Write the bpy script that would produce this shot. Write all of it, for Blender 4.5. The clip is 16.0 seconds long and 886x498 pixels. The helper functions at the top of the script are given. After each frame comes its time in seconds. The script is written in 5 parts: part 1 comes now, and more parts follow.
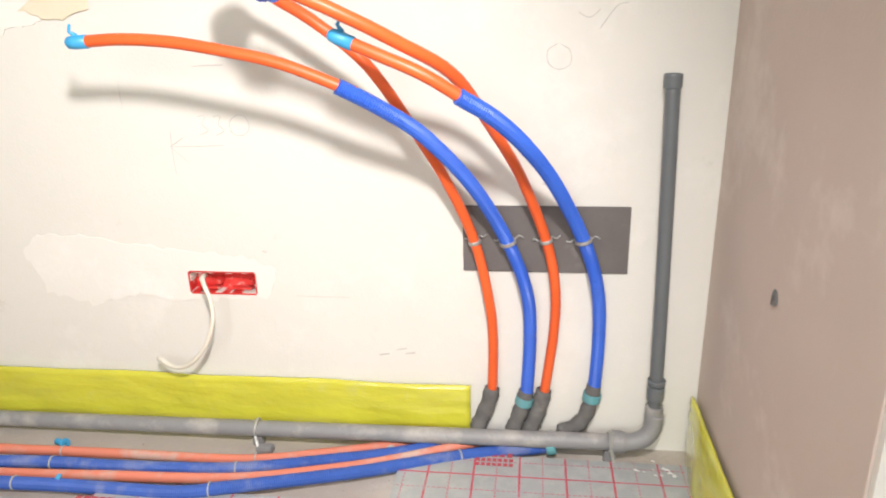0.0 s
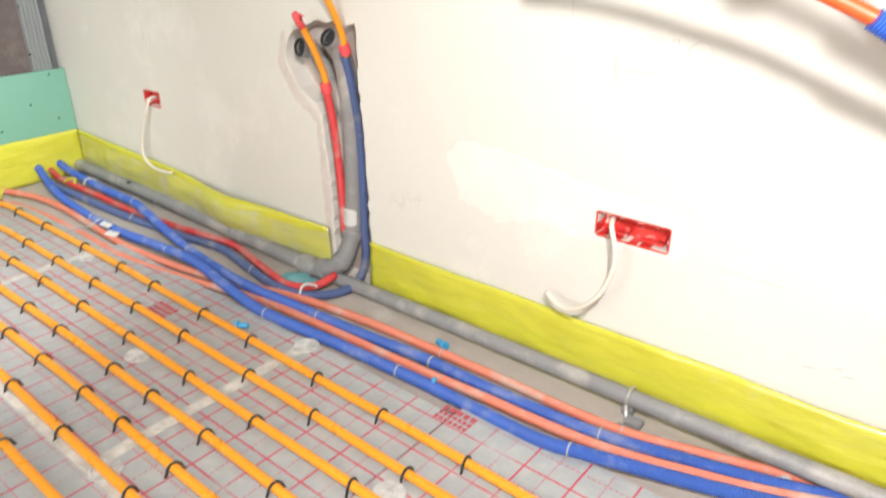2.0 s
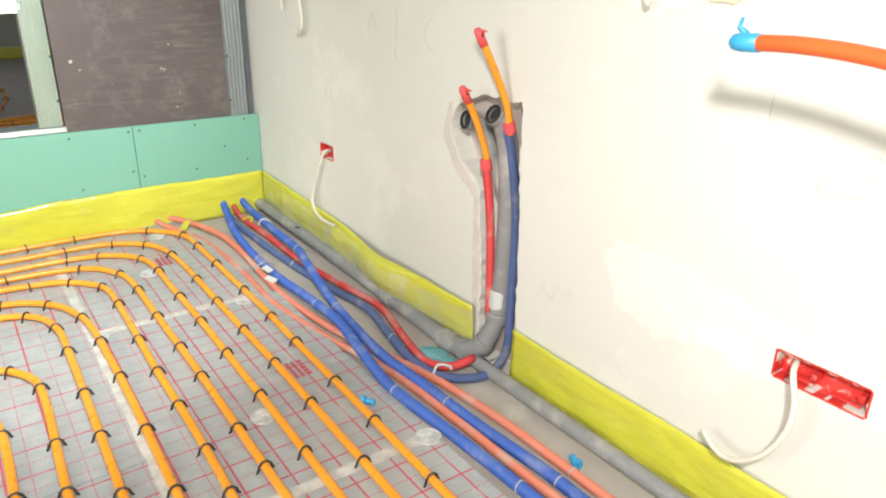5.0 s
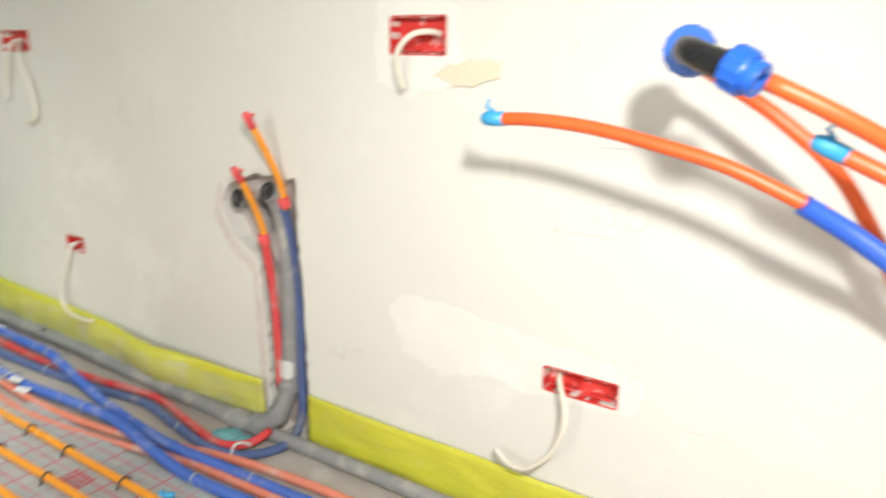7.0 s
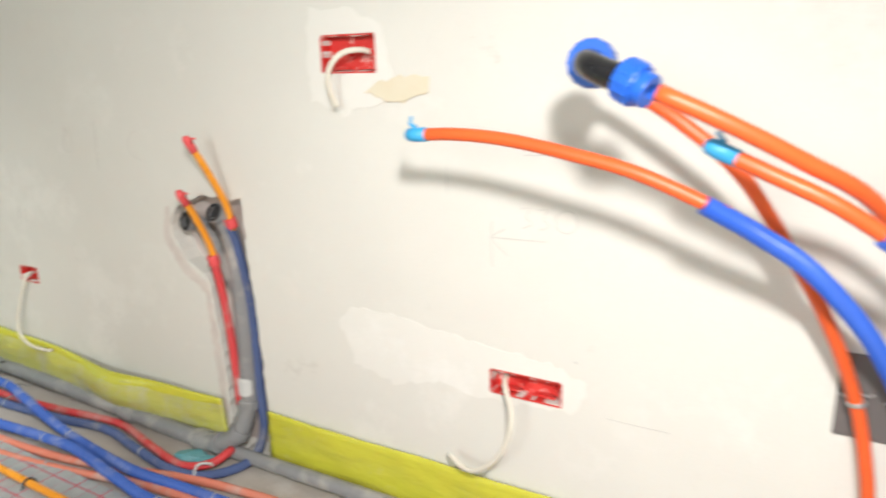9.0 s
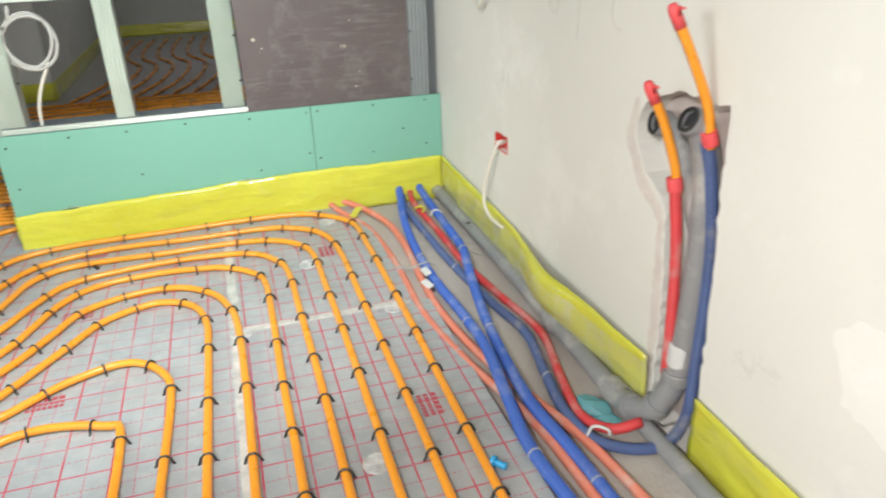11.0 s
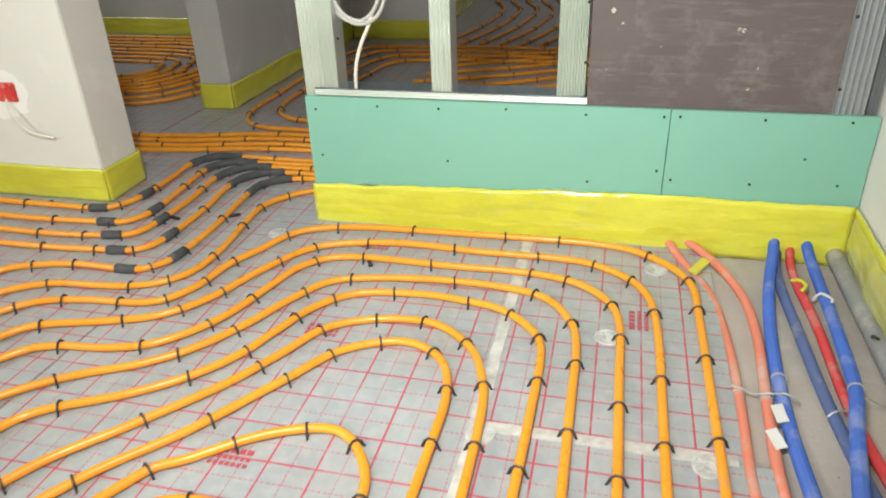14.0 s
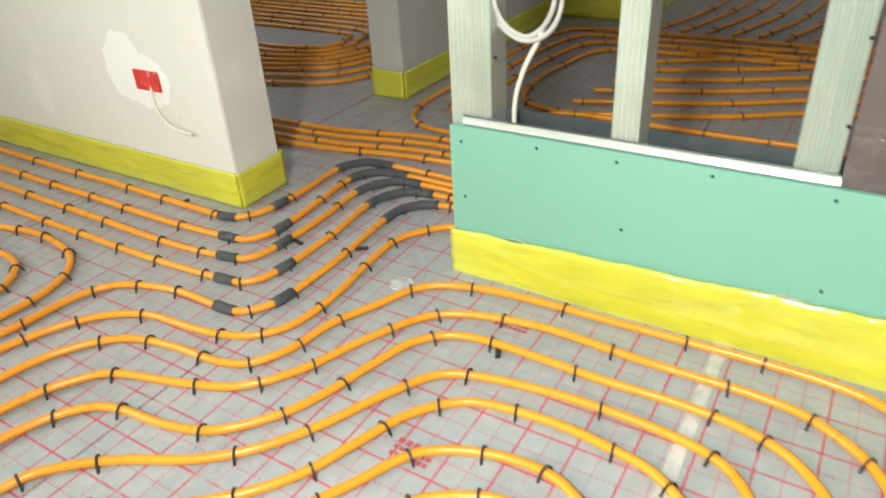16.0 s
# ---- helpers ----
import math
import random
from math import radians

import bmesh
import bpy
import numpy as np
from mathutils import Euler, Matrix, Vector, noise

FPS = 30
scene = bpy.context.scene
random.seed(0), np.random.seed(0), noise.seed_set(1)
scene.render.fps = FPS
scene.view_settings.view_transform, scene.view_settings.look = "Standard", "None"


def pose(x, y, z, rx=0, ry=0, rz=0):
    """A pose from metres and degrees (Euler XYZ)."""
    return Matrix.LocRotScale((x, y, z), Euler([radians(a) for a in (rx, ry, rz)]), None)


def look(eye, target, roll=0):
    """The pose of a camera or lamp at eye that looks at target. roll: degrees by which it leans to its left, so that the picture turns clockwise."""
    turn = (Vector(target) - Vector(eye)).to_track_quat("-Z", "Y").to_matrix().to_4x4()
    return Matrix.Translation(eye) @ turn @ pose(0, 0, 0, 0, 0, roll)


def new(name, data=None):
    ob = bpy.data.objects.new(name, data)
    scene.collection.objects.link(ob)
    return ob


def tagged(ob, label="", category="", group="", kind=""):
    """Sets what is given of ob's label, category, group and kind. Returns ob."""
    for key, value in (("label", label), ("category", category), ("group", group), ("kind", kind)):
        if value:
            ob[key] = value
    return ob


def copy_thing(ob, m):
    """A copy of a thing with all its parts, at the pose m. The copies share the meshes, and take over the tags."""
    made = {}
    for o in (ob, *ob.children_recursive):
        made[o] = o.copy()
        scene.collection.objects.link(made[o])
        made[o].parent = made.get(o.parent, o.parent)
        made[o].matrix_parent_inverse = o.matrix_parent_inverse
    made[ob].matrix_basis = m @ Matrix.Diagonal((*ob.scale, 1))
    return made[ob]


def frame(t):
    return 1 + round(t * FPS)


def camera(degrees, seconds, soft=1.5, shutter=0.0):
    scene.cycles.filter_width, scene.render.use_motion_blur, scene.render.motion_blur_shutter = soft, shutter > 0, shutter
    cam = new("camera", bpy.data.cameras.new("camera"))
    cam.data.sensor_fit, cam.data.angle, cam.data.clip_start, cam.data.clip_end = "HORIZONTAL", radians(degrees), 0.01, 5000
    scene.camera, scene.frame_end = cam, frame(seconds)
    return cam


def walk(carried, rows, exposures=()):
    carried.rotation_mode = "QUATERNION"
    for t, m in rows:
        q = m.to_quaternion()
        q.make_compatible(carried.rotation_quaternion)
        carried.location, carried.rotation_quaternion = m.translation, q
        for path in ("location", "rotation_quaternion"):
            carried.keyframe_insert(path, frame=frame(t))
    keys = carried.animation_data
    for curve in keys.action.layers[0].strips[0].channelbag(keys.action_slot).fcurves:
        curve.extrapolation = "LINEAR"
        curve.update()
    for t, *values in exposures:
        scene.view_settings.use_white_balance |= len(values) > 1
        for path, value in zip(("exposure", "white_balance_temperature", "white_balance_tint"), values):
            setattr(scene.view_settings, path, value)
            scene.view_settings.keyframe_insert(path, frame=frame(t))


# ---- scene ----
cam = camera(64.5, 16.0, soft=1.9, shutter=0.5)
PATH = [
    (0, (-0.002, 0.098, 0.951), (-0.249, 1.97, 0.291), -1.4),
    (0.5, (-0.034, 0.133, 0.934), (-0.377, 1.99, 0.275), -1.7),
    (1, (-0.153, 0.159, 0.968), (-0.705, 1.934, 0.229), -0.2),
    (1.5, (-0.195, 0.217, 0.969), (-1.077, 1.838, 0.197), -0.7),
    (2, (-0.176, 0.264, 0.933), (-1.316, 1.669, 0.081), -0.0),
    (2.5, (-0.204, 0.275, 0.92), (-1.314, 1.608, -0.075), -0.5),
    (3, (-0.259, 0.249, 0.929), (-1.366, 1.579, -0.074), -0.3),
    (3.5, (-0.279, 0.286, 0.936), (-1.543, 1.483, -0.047), -1.2),
    (4, (-0.249, 0.405, 0.948), (-1.691, 1.47, 0.062), 0.3),
    (4.2, (-0.245, 0.431, 0.956), (-1.732, 1.469, 0.113), -0.3),
    (6.3, (-0.269, 0.402, 1.007), (-1.743, 1.604, 0.388), 2.3),
    (6.5, (-0.262, 0.402, 0.991), (-1.68, 1.666, 0.368), 3.2),
    (7, (-0.236, 0.277, 1.001), (-1.278, 1.898, 0.465), 1.1),
    (7.5, (-0.149, 0.242, 1.011), (-0.964, 2.004, 0.527), -0.4),
    (8, (-0.025, 0.19, 0.994), (-0.704, 1.989, 0.447), -0.4),
    (8.5, (-0.013, 0.226, 1.019), (-0.733, 2.017, 0.496), -1.4),
    (9, (-0.158, 0.295, 1.028), (-1.146, 1.95, 0.495), -1.8),
    (9.5, (-0.259, 0.336, 1.042), (-1.416, 1.872, 0.49), -1.1),
    (10, (-0.346, 0.471, 1.038), (-1.872, 1.634, 0.47), 1.2),
    (10.2, (-0.367, 0.527, 1.027), (-1.964, 1.543, 0.379), 0.7),
    (12.3, (-0.817, 0.844, 0.964), (-2.625, 1.006, 0.124), -2.9),
    (12.5, (-0.863, 0.832, 0.985), (-2.673, 1.061, 0.166), -3.2),
    (13, (-0.951, 0.781, 0.974), (-2.723, 0.956, 0.062), -0.8),
    (13.5, (-1.073, 0.822, 0.971), (-2.843, 0.627, 0.06), -0.7),
    (14, (-1.205, 0.857, 0.97), (-2.913, 0.412, 0.028), -2.1),
    (14.5, (-1.356, 0.811, 0.978), (-3.122, 0.512, 0.089), -1.9),
    (15, (-1.535, 0.826, 1.0), (-3.196, 0.226, 0.062), -3.4),
    (15.5, (-1.629, 0.858, 0.973), (-3.145, 0.006, -0.015), -3.8),
    (16, (-1.763, 0.784, 1.0), (-3.204, -0.149, -0.025), -3.4),
]
walk(cam, [(t, look(eye, target, roll)) for t, eye, target, roll in PATH],
     [(0.0, -0.22, 6400, 16), (2.0, 0.00, 6400, 15), (4.0, 0.04, 6350, 12), (6.5, -0.07, 6350, 10), (8.0, -0.35, 6300, 13), (9.0, -0.28, 6250, 12), (10.2, -0.12, 6100, 9), (12.3, -0.11, 6300, 15), (14.5, -0.09, 6450, 10), (16.0, 0.11, 6450, 9)])

# ---- world and light ----
world = bpy.data.worlds.new("world")
scene.world = world
world.use_nodes = True
world.node_tree.nodes["Background"].inputs[0].default_value = (0.80, 0.90, 0.95, 1)
world.node_tree.nodes["Background"].inputs[1].default_value = 0.05


def spot(name, eye, target, watts, angle, colour, size):
    d = bpy.data.lights.new(name, "SPOT")
    d.energy, d.spot_size, d.spot_blend, d.color, d.shadow_soft_size = watts, radians(angle), 1.0, colour, size
    ob = new(name, d)
    ob.matrix_world = look(eye, target)
    return ob


def area(name, eye, target, watts, w, h, colour):
    d = bpy.data.lights.new(name, "AREA")
    d.energy, d.shape, d.size, d.size_y, d.color = watts, "RECTANGLE", w, h, colour
    ob = new(name, d)
    ob.matrix_world = look(eye, target)
    return ob


spot("work_lamp", (0.05, 0.14, 1.47), (-0.80, 1.22, 0.16), 165, 104, (1.0, 0.955, 0.885), 0.06)
# Added second spot: the one carried lamp again, fixed for the later stretch.
spot("site_lamp", (-1.30, 0.62, 1.47), (-3.05, 0.20, 0.28), 192, 104, (0.97, 1.0, 0.95), 0.10)
# Added fill that lifts the shadows like bounced light; no window stands here.
area("window_daylight", (-0.55, -2.5, 1.5), (-0.45, 1.0, 0.6), 90, 1.6, 1.5, (0.94, 1.0, 0.92))
# Two added fills brighten the rooms behind; they match no real opening.
area("far_daylight", (-5.0, -3.8, 1.7), (-4.9, -1.0, 0.0), 22, 1.2, 1.2, (0.95, 1.0, 0.96))
area("passage_daylight", (-7.4, 1.5, 1.9), (-6.4, -0.3, 0.0), 14, 1.2, 1.2, (0.95, 1.0, 0.96))

# ---- materials ----


def nodes_of(name):
    m = bpy.data.materials.new(name)
    m.use_nodes = True
    nt = m.node_tree
    return m, nt, nt.nodes["Principled BSDF"]


def put(nt, kind, **values):
    n = nt.nodes.new(kind)
    for k, v in values.items():
        n.inputs[k.replace("_", " ")].default_value = v
    return n


def coords(nt):
    return nt.nodes.new("ShaderNodeTexCoord").outputs["Object"]


def noise_of(nt, scale, detail=4, rough=0.55):
    n = put(nt, "ShaderNodeTexNoise", Scale=scale, Detail=detail, Roughness=rough)
    nt.links.new(coords(nt), n.inputs["Vector"])
    return n.outputs["Fac"]


def ramp(nt, fac, a, b):
    n = put(nt, "ShaderNodeMapRange")
    n.inputs["From Min"].default_value, n.inputs["From Max"].default_value = a, b
    nt.links.new(fac, n.inputs["Value"])
    return n.outputs["Result"]


def mixed(nt, fac, a, b):
    n = nt.nodes.new("ShaderNodeMix")
    n.data_type = "RGBA"
    for slot, v in ((6, a), (7, b)):
        if isinstance(v, tuple):
            n.inputs[slot].default_value = (*v, 1)
        else:
            nt.links.new(v, n.inputs[slot])
    if isinstance(fac, float):
        n.inputs[0].default_value = fac
    else:
        nt.links.new(fac, n.inputs[0])
    return n.outputs[2]


def math_of(nt, op, a, b=None):
    n = nt.nodes.new("ShaderNodeMath")
    n.operation = op
    for slot, v in enumerate((a, b)):
        if isinstance(v, (int, float)):
            n.inputs[slot].default_value = v
        elif v is not None:
            nt.links.new(v, n.inputs[slot])
    return n.outputs[0]


def bumped(nt, bsdf, height, strength, distance=0.01):
    n = put(nt, "ShaderNodeBump", Strength=strength, Distance=distance)
    nt.links.new(height, n.inputs["Height"])
    nt.links.new(n.outputs["Normal"], bsdf.inputs["Normal"])


def surface(name, light, dark, scale=6.0, rough=0.7, metal=0.0, grain=120.0, bump=0.15, dirt=None, dirt_scale=2.0, dirt_at=0.56, coat=0.0):
    m, nt, b = nodes_of(name)
    c = mixed(nt, ramp(nt, noise_of(nt, scale), 0.3, 0.7), light, dark)
    c = mixed(nt, math_of(nt, "MULTIPLY", ramp(nt, noise_of(nt, grain, 2), 0.35, 0.75), 0.35), c, dark)
    if dirt:
        c = mixed(nt, ramp(nt, noise_of(nt, dirt_scale, 6, 0.65), dirt_at, dirt_at + 0.14), c, dirt)
    nt.links.new(c, b.inputs["Base Color"])
    b.inputs["Metallic"].default_value = metal
    b.inputs["Coat Weight"].default_value = coat
    nt.links.new(math_of(nt, "ADD", math_of(nt, "MULTIPLY", noise_of(nt, scale * 3), 0.25), rough - 0.12), b.inputs["Roughness"])
    if bump:
        bumped(nt, b, noise_of(nt, grain, 5, 0.6), bump, 0.004)
    return m


def plaster_wall(name, base, shade, patch):
    m, nt, b = nodes_of(name)
    c = mixed(nt, ramp(nt, noise_of(nt, 1.3, 5, 0.6), 0.35, 0.7), base, shade)
    c = mixed(nt, ramp(nt, noise_of(nt, 3.1, 6, 0.7), 0.54, 0.66), c, patch)
    c = mixed(nt, math_of(nt, "MULTIPLY", ramp(nt, noise_of(nt, 60, 3), 0.5, 0.8), 0.25), c, shade)
    c = mixed(nt, math_of(nt, "MULTIPLY", ramp(nt, noise_of(nt, 9, 8, 0.8), 0.64, 0.72), 0.35), c, (0.42, 0.38, 0.33))
    nt.links.new(c, b.inputs["Base Color"])
    b.inputs["Roughness"].default_value = 0.88
    b.inputs["Specular IOR Level"].default_value = 0.25
    h = math_of(nt, "ADD", math_of(nt, "MULTIPLY", noise_of(nt, 5, 6, 0.6), 1.0), math_of(nt, "MULTIPLY", noise_of(nt, 160, 3), 0.16))
    bumped(nt, b, h, 0.35, 0.006)
    return m


def grid_foil(name):
    m, nt, b = nodes_of(name)
    sep = nt.nodes.new("ShaderNodeSeparateXYZ")
    nt.links.new(coords(nt), sep.inputs[0])

    def line(axis, offset, width):
        f = math_of(nt, "FRACT", math_of(nt, "ADD", math_of(nt, "DIVIDE", math_of(nt, "SUBTRACT", sep.outputs[axis], offset), 0.098), 10.5))
        return math_of(nt, "LESS_THAN", math_of(nt, "ABSOLUTE", math_of(nt, "SUBTRACT", f, 0.5)), width / 0.196)

    def dash(axis):
        return math_of(nt, "GREATER_THAN", math_of(nt, "FRACT", math_of(nt, "MULTIPLY", sep.outputs[axis], 90)), 0.35)

    solid = math_of(nt, "MAXIMUM", line(0, -2.368, 0.0042), line(1, 0.861, 0.0042))
    thin = math_of(nt, "MAXIMUM", math_of(nt, "MULTIPLY", line(0, -2.417, 0.0028), dash(1)), math_of(nt, "MULTIPLY", line(1, 0.910, 0.0028), dash(0)))
    ink = math_of(nt, "MULTIPLY", math_of(nt, "MAXIMUM", solid, math_of(nt, "MULTIPLY", thin, 0.75)), ramp(nt, noise_of(nt, 7, 5, 0.7), 0.28, 0.48))
    c = mixed(nt, ramp(nt, noise_of(nt, 5, 6, 0.65), 0.3, 0.72), (0.38, 0.405, 0.415), (0.30, 0.32, 0.33))
    c = mixed(nt, math_of(nt, "MULTIPLY", ramp(nt, noise_of(nt, 30, 4), 0.45, 0.75), 0.4), c, (0.52, 0.52, 0.50))
    c = mixed(nt, math_of(nt, "MULTIPLY", ramp(nt, noise_of(nt, 1.7, 7, 0.7), 0.52, 0.7), 0.55), c, (0.36, 0.34, 0.31))
    c = mixed(nt, math_of(nt, "MULTIPLY", ink, 0.9), c, (0.50, 0.035, 0.07))
    nt.links.new(c, b.inputs["Base Color"])
    nt.links.new(ramp(nt, noise_of(nt, 12, 5), 0.2, 0.9), b.inputs["Roughness"])
    rough = math_of(nt, "ADD", math_of(nt, "MULTIPLY", noise_of(nt, 14, 5), 0.35), 0.25)
    nt.links.new(rough, b.inputs["Roughness"])
    bumped(nt, b, noise_of(nt, 22, 5, 0.6), 0.45, 0.006)
    return m


def film_yellow(name, light=(0.68, 0.66, 0.060), dark=(0.58, 0.56, 0.050), dust=(0.62, 0.60, 0.30), dusty=0.35, dust_at=0.58):
    m, nt, b = nodes_of(name)
    c = mixed(nt, ramp(nt, noise_of(nt, 4, 5), 0.3, 0.7), light, dark)
    c = mixed(nt, math_of(nt, "MULTIPLY", ramp(nt, noise_of(nt, 12, 6, 0.7), dust_at, dust_at + 0.17), dusty), c, dust)
    nt.links.new(c, b.inputs["Base Color"])
    b.inputs["Roughness"].default_value = 0.22
    b.inputs["Coat Weight"].default_value = 1.0
    b.inputs["Coat Roughness"].default_value = 0.07
    n = put(nt, "ShaderNodeTexNoise", Scale=1.0, Detail=4)
    mp = nt.nodes.new("ShaderNodeMapping")
    mp.inputs["Scale"].default_value = (5, 5, 11)
    nt.links.new(coords(nt), mp.inputs["Vector"])
    nt.links.new(mp.outputs[0], n.inputs["Vector"])
    fold = put(nt, "ShaderNodeTexNoise", Scale=1.0, Detail=2, Distortion=0.6)
    along = nt.nodes.new("ShaderNodeMapping")
    along.inputs["Scale"].default_value = (3, 3, 26)
    along.inputs["Rotation"].default_value = (0.10, -0.10, 0)
    nt.links.new(coords(nt), along.inputs["Vector"])
    nt.links.new(along.outputs[0], fold.inputs["Vector"])
    h = math_of(nt, "ADD", n.outputs["Fac"], math_of(nt, "MULTIPLY", noise_of(nt, 60, 3), 0.05))
    bumped(nt, b, math_of(nt, "ADD", h, math_of(nt, "MULTIPLY", fold.outputs["Fac"], 0.20)), 0.75, 0.02)
    return m


def plywood_film(name):
    m, nt, b = nodes_of(name)
    n = put(nt, "ShaderNodeTexNoise", Scale=1.0, Detail=7, Roughness=0.7)
    mp = nt.nodes.new("ShaderNodeMapping")
    mp.inputs["Scale"].default_value = (6, 7, 60)
    nt.links.new(coords(nt), mp.inputs["Vector"])
    nt.links.new(mp.outputs[0], n.inputs["Vector"])
    c = mixed(nt, ramp(nt, noise_of(nt, 5, 6), 0.3, 0.7), (0.095, 0.074, 0.072), (0.125, 0.100, 0.096))
    streak = math_of(nt, "MULTIPLY", ramp(nt, n.outputs["Fac"], 0.50, 0.74), ramp(nt, noise_of(nt, 3.4, 4), 0.42, 0.62))
    c = mixed(nt, math_of(nt, "MULTIPLY", streak, 0.55), c, (0.30, 0.27, 0.255))
    c = mixed(nt, math_of(nt, "MULTIPLY", ramp(nt, noise_of(nt, 7, 8, 0.75), 0.52, 0.70), 0.38), c, (0.27, 0.245, 0.235))
    c = mixed(nt, ramp(nt, noise_of(nt, 21, 4, 0.6), 0.715, 0.73), c, (0.52, 0.45, 0.36))
    nt.links.new(c, b.inputs["Base Color"])
    b.inputs["Roughness"].default_value = 0.55
    bumped(nt, b, n.outputs["Fac"], 0.2, 0.003)
    return m


def red_box_plastic(name):
    m, nt, b = nodes_of(name)
    c = mixed(nt, ramp(nt, noise_of(nt, 45, 5, 0.7), 0.54, 0.62), (0.74, 0.060, 0.050), (0.78, 0.70, 0.65))
    c = mixed(nt, ramp(nt, noise_of(nt, 20, 3), 0.35, 0.5), c, (0.62, 0.035, 0.03))
    nt.links.new(c, b.inputs["Base Color"])
    b.inputs["Roughness"].default_value = 0.45
    return m


WALL = plaster_wall("wall_plaster", (0.74, 0.725, 0.675), (0.69, 0.675, 0.63), (0.765, 0.75, 0.705))
WALL_EAST = plaster_wall("wall_plaster_skimmed", (0.66, 0.57, 0.51), (0.60, 0.51, 0.455), (0.70, 0.62, 0.56))
# WALL toned down: the rooms' weaker light is mixed into this colour.
WALL_DIM = plaster_wall("wall_plaster_dimmed", (0.55, 0.54, 0.51), (0.48, 0.47, 0.44), (0.60, 0.58, 0.55))
PATCH = plaster_wall("patch_plaster", (0.795, 0.78, 0.735), (0.75, 0.735, 0.69), (0.825, 0.815, 0.78))
FRESH = plaster_wall("fresh_filler", (0.86, 0.845, 0.81), (0.82, 0.805, 0.77), (0.88, 0.87, 0.85))
MORTAR = surface("mortar", (0.50, 0.45, 0.41), (0.36, 0.32, 0.30), 12, 0.9, grain=150, bump=0.6)
CHASE = surface("chase_render", (0.66, 0.56, 0.52), (0.50, 0.43, 0.40), 14, 0.9, grain=110, bump=0.8)
CHASE_EDGE = surface("chase_edge", (0.72, 0.66, 0.61), (0.62, 0.56, 0.52), 16, 0.9, grain=90, bump=0.8)
CEIL = surface("ceiling_paint", (0.66, 0.65, 0.62), (0.60, 0.59, 0.56), 3, 0.9)
CONCRETE = surface("concrete_floor", (0.52, 0.47, 0.42), (0.42, 0.378, 0.34), 5, 0.85, grain=90, bump=0.5, dirt=(0.57, 0.54, 0.50), dirt_scale=4, dirt_at=0.55)
FOIL = grid_foil("printed_foil")
FILM = film_yellow("yellow_film")
FILM_DIM = film_yellow("yellow_film_far")
FILM_LOOSE = film_yellow("yellow_film_loose", (0.60, 0.59, 0.13), (0.52, 0.51, 0.12), (0.55, 0.54, 0.32), 0.7, 0.46)
PEX = surface("orange_pex", (0.87, 0.345, 0.025), (0.80, 0.295, 0.018), 8, 0.30, grain=60, bump=0.03, dirt=(0.60, 0.30, 0.10), dirt_scale=9, dirt_at=0.66)
PEX_RED = surface("orange_red_pex", (0.84, 0.135, 0.030), (0.77, 0.112, 0.025), 7, 0.38, grain=60, bump=0.04)
SALMON = surface("salmon_hose", (0.74, 0.215, 0.135), (0.64, 0.215, 0.145), 10, 0.6, grain=120, bump=0.12, dirt=(0.58, 0.38, 0.32), dirt_scale=7, dirt_at=0.50)
BLUE = surface("blue_corrugated", (0.035, 0.140, 0.66), (0.028, 0.110, 0.55), 9, 0.42, grain=70, bump=0.05)
BLUE_DUST = surface("blue_hose_dusty", (0.045, 0.125, 0.48), (0.038, 0.100, 0.38), 9, 0.6, grain=90, bump=0.1, dirt=(0.16, 0.21, 0.43), dirt_scale=11, dirt_at=0.52)
NAVY = surface("navy_hose_dusty", (0.075, 0.115, 0.27), (0.065, 0.095, 0.21), 9, 0.65, grain=90, bump=0.1, dirt=(0.23, 0.23, 0.27), dirt_scale=9, dirt_at=0.56)
RED = surface("red_hose", (0.66, 0.050, 0.055), (0.56, 0.055, 0.06), 8, 0.55, grain=70, bump=0.08, dirt=(0.58, 0.24, 0.22), dirt_scale=8, dirt_at=0.49)
DRAIN = surface("grey_drain_pipe", (0.27, 0.27, 0.275), (0.225, 0.225, 0.23), 6, 0.5, grain=80, bump=0.08, dirt=(0.40, 0.38, 0.36), dirt_scale=7, dirt_at=0.50)
# Black of the rubber seals, also painted as shade inside the sockets.
DRAIN_DARK = surface("rubber_and_bore_shade", (0.03, 0.03, 0.032), (0.022, 0.022, 0.024), 8, 0.6)
PIPE_CLEAN = surface("grey_standpipe", (0.15, 0.165, 0.175), (0.13, 0.145, 0.155), 5, 0.42, grain=80, bump=0.05)
SLEEVE = surface("black_foam_sleeve", (0.055, 0.056, 0.060), (0.085, 0.085, 0.09), 30, 0.85, grain=140, bump=0.4, dirt=(0.13, 0.13, 0.13), dirt_scale=14, dirt_at=0.58)
BOOT = surface("grey_foam_boot", (0.10, 0.098, 0.098), (0.15, 0.145, 0.14), 30, 0.9, grain=130, bump=0.5, dirt=(0.22, 0.21, 0.20), dirt_scale=18, dirt_at=0.56)
CLIP = surface("black_clip_plastic", (0.035, 0.036, 0.035), (0.025, 0.025, 0.025), 30, 0.5, bump=0)
ZINC = surface("galvanised_steel", (0.78, 0.83, 0.77), (0.68, 0.73, 0.67), 5, 0.36, metal=0.72, grain=14, bump=0)
TRACK = surface("dull_track_steel", (0.30, 0.33, 0.35), (0.20, 0.22, 0.24), 14, 0.35, metal=0.8, grain=30, bump=0)
ZINC_DULL = surface("dull_steel", (0.36, 0.38, 0.385), (0.31, 0.33, 0.335), 7, 0.45, metal=0.35, grain=30, bump=0)
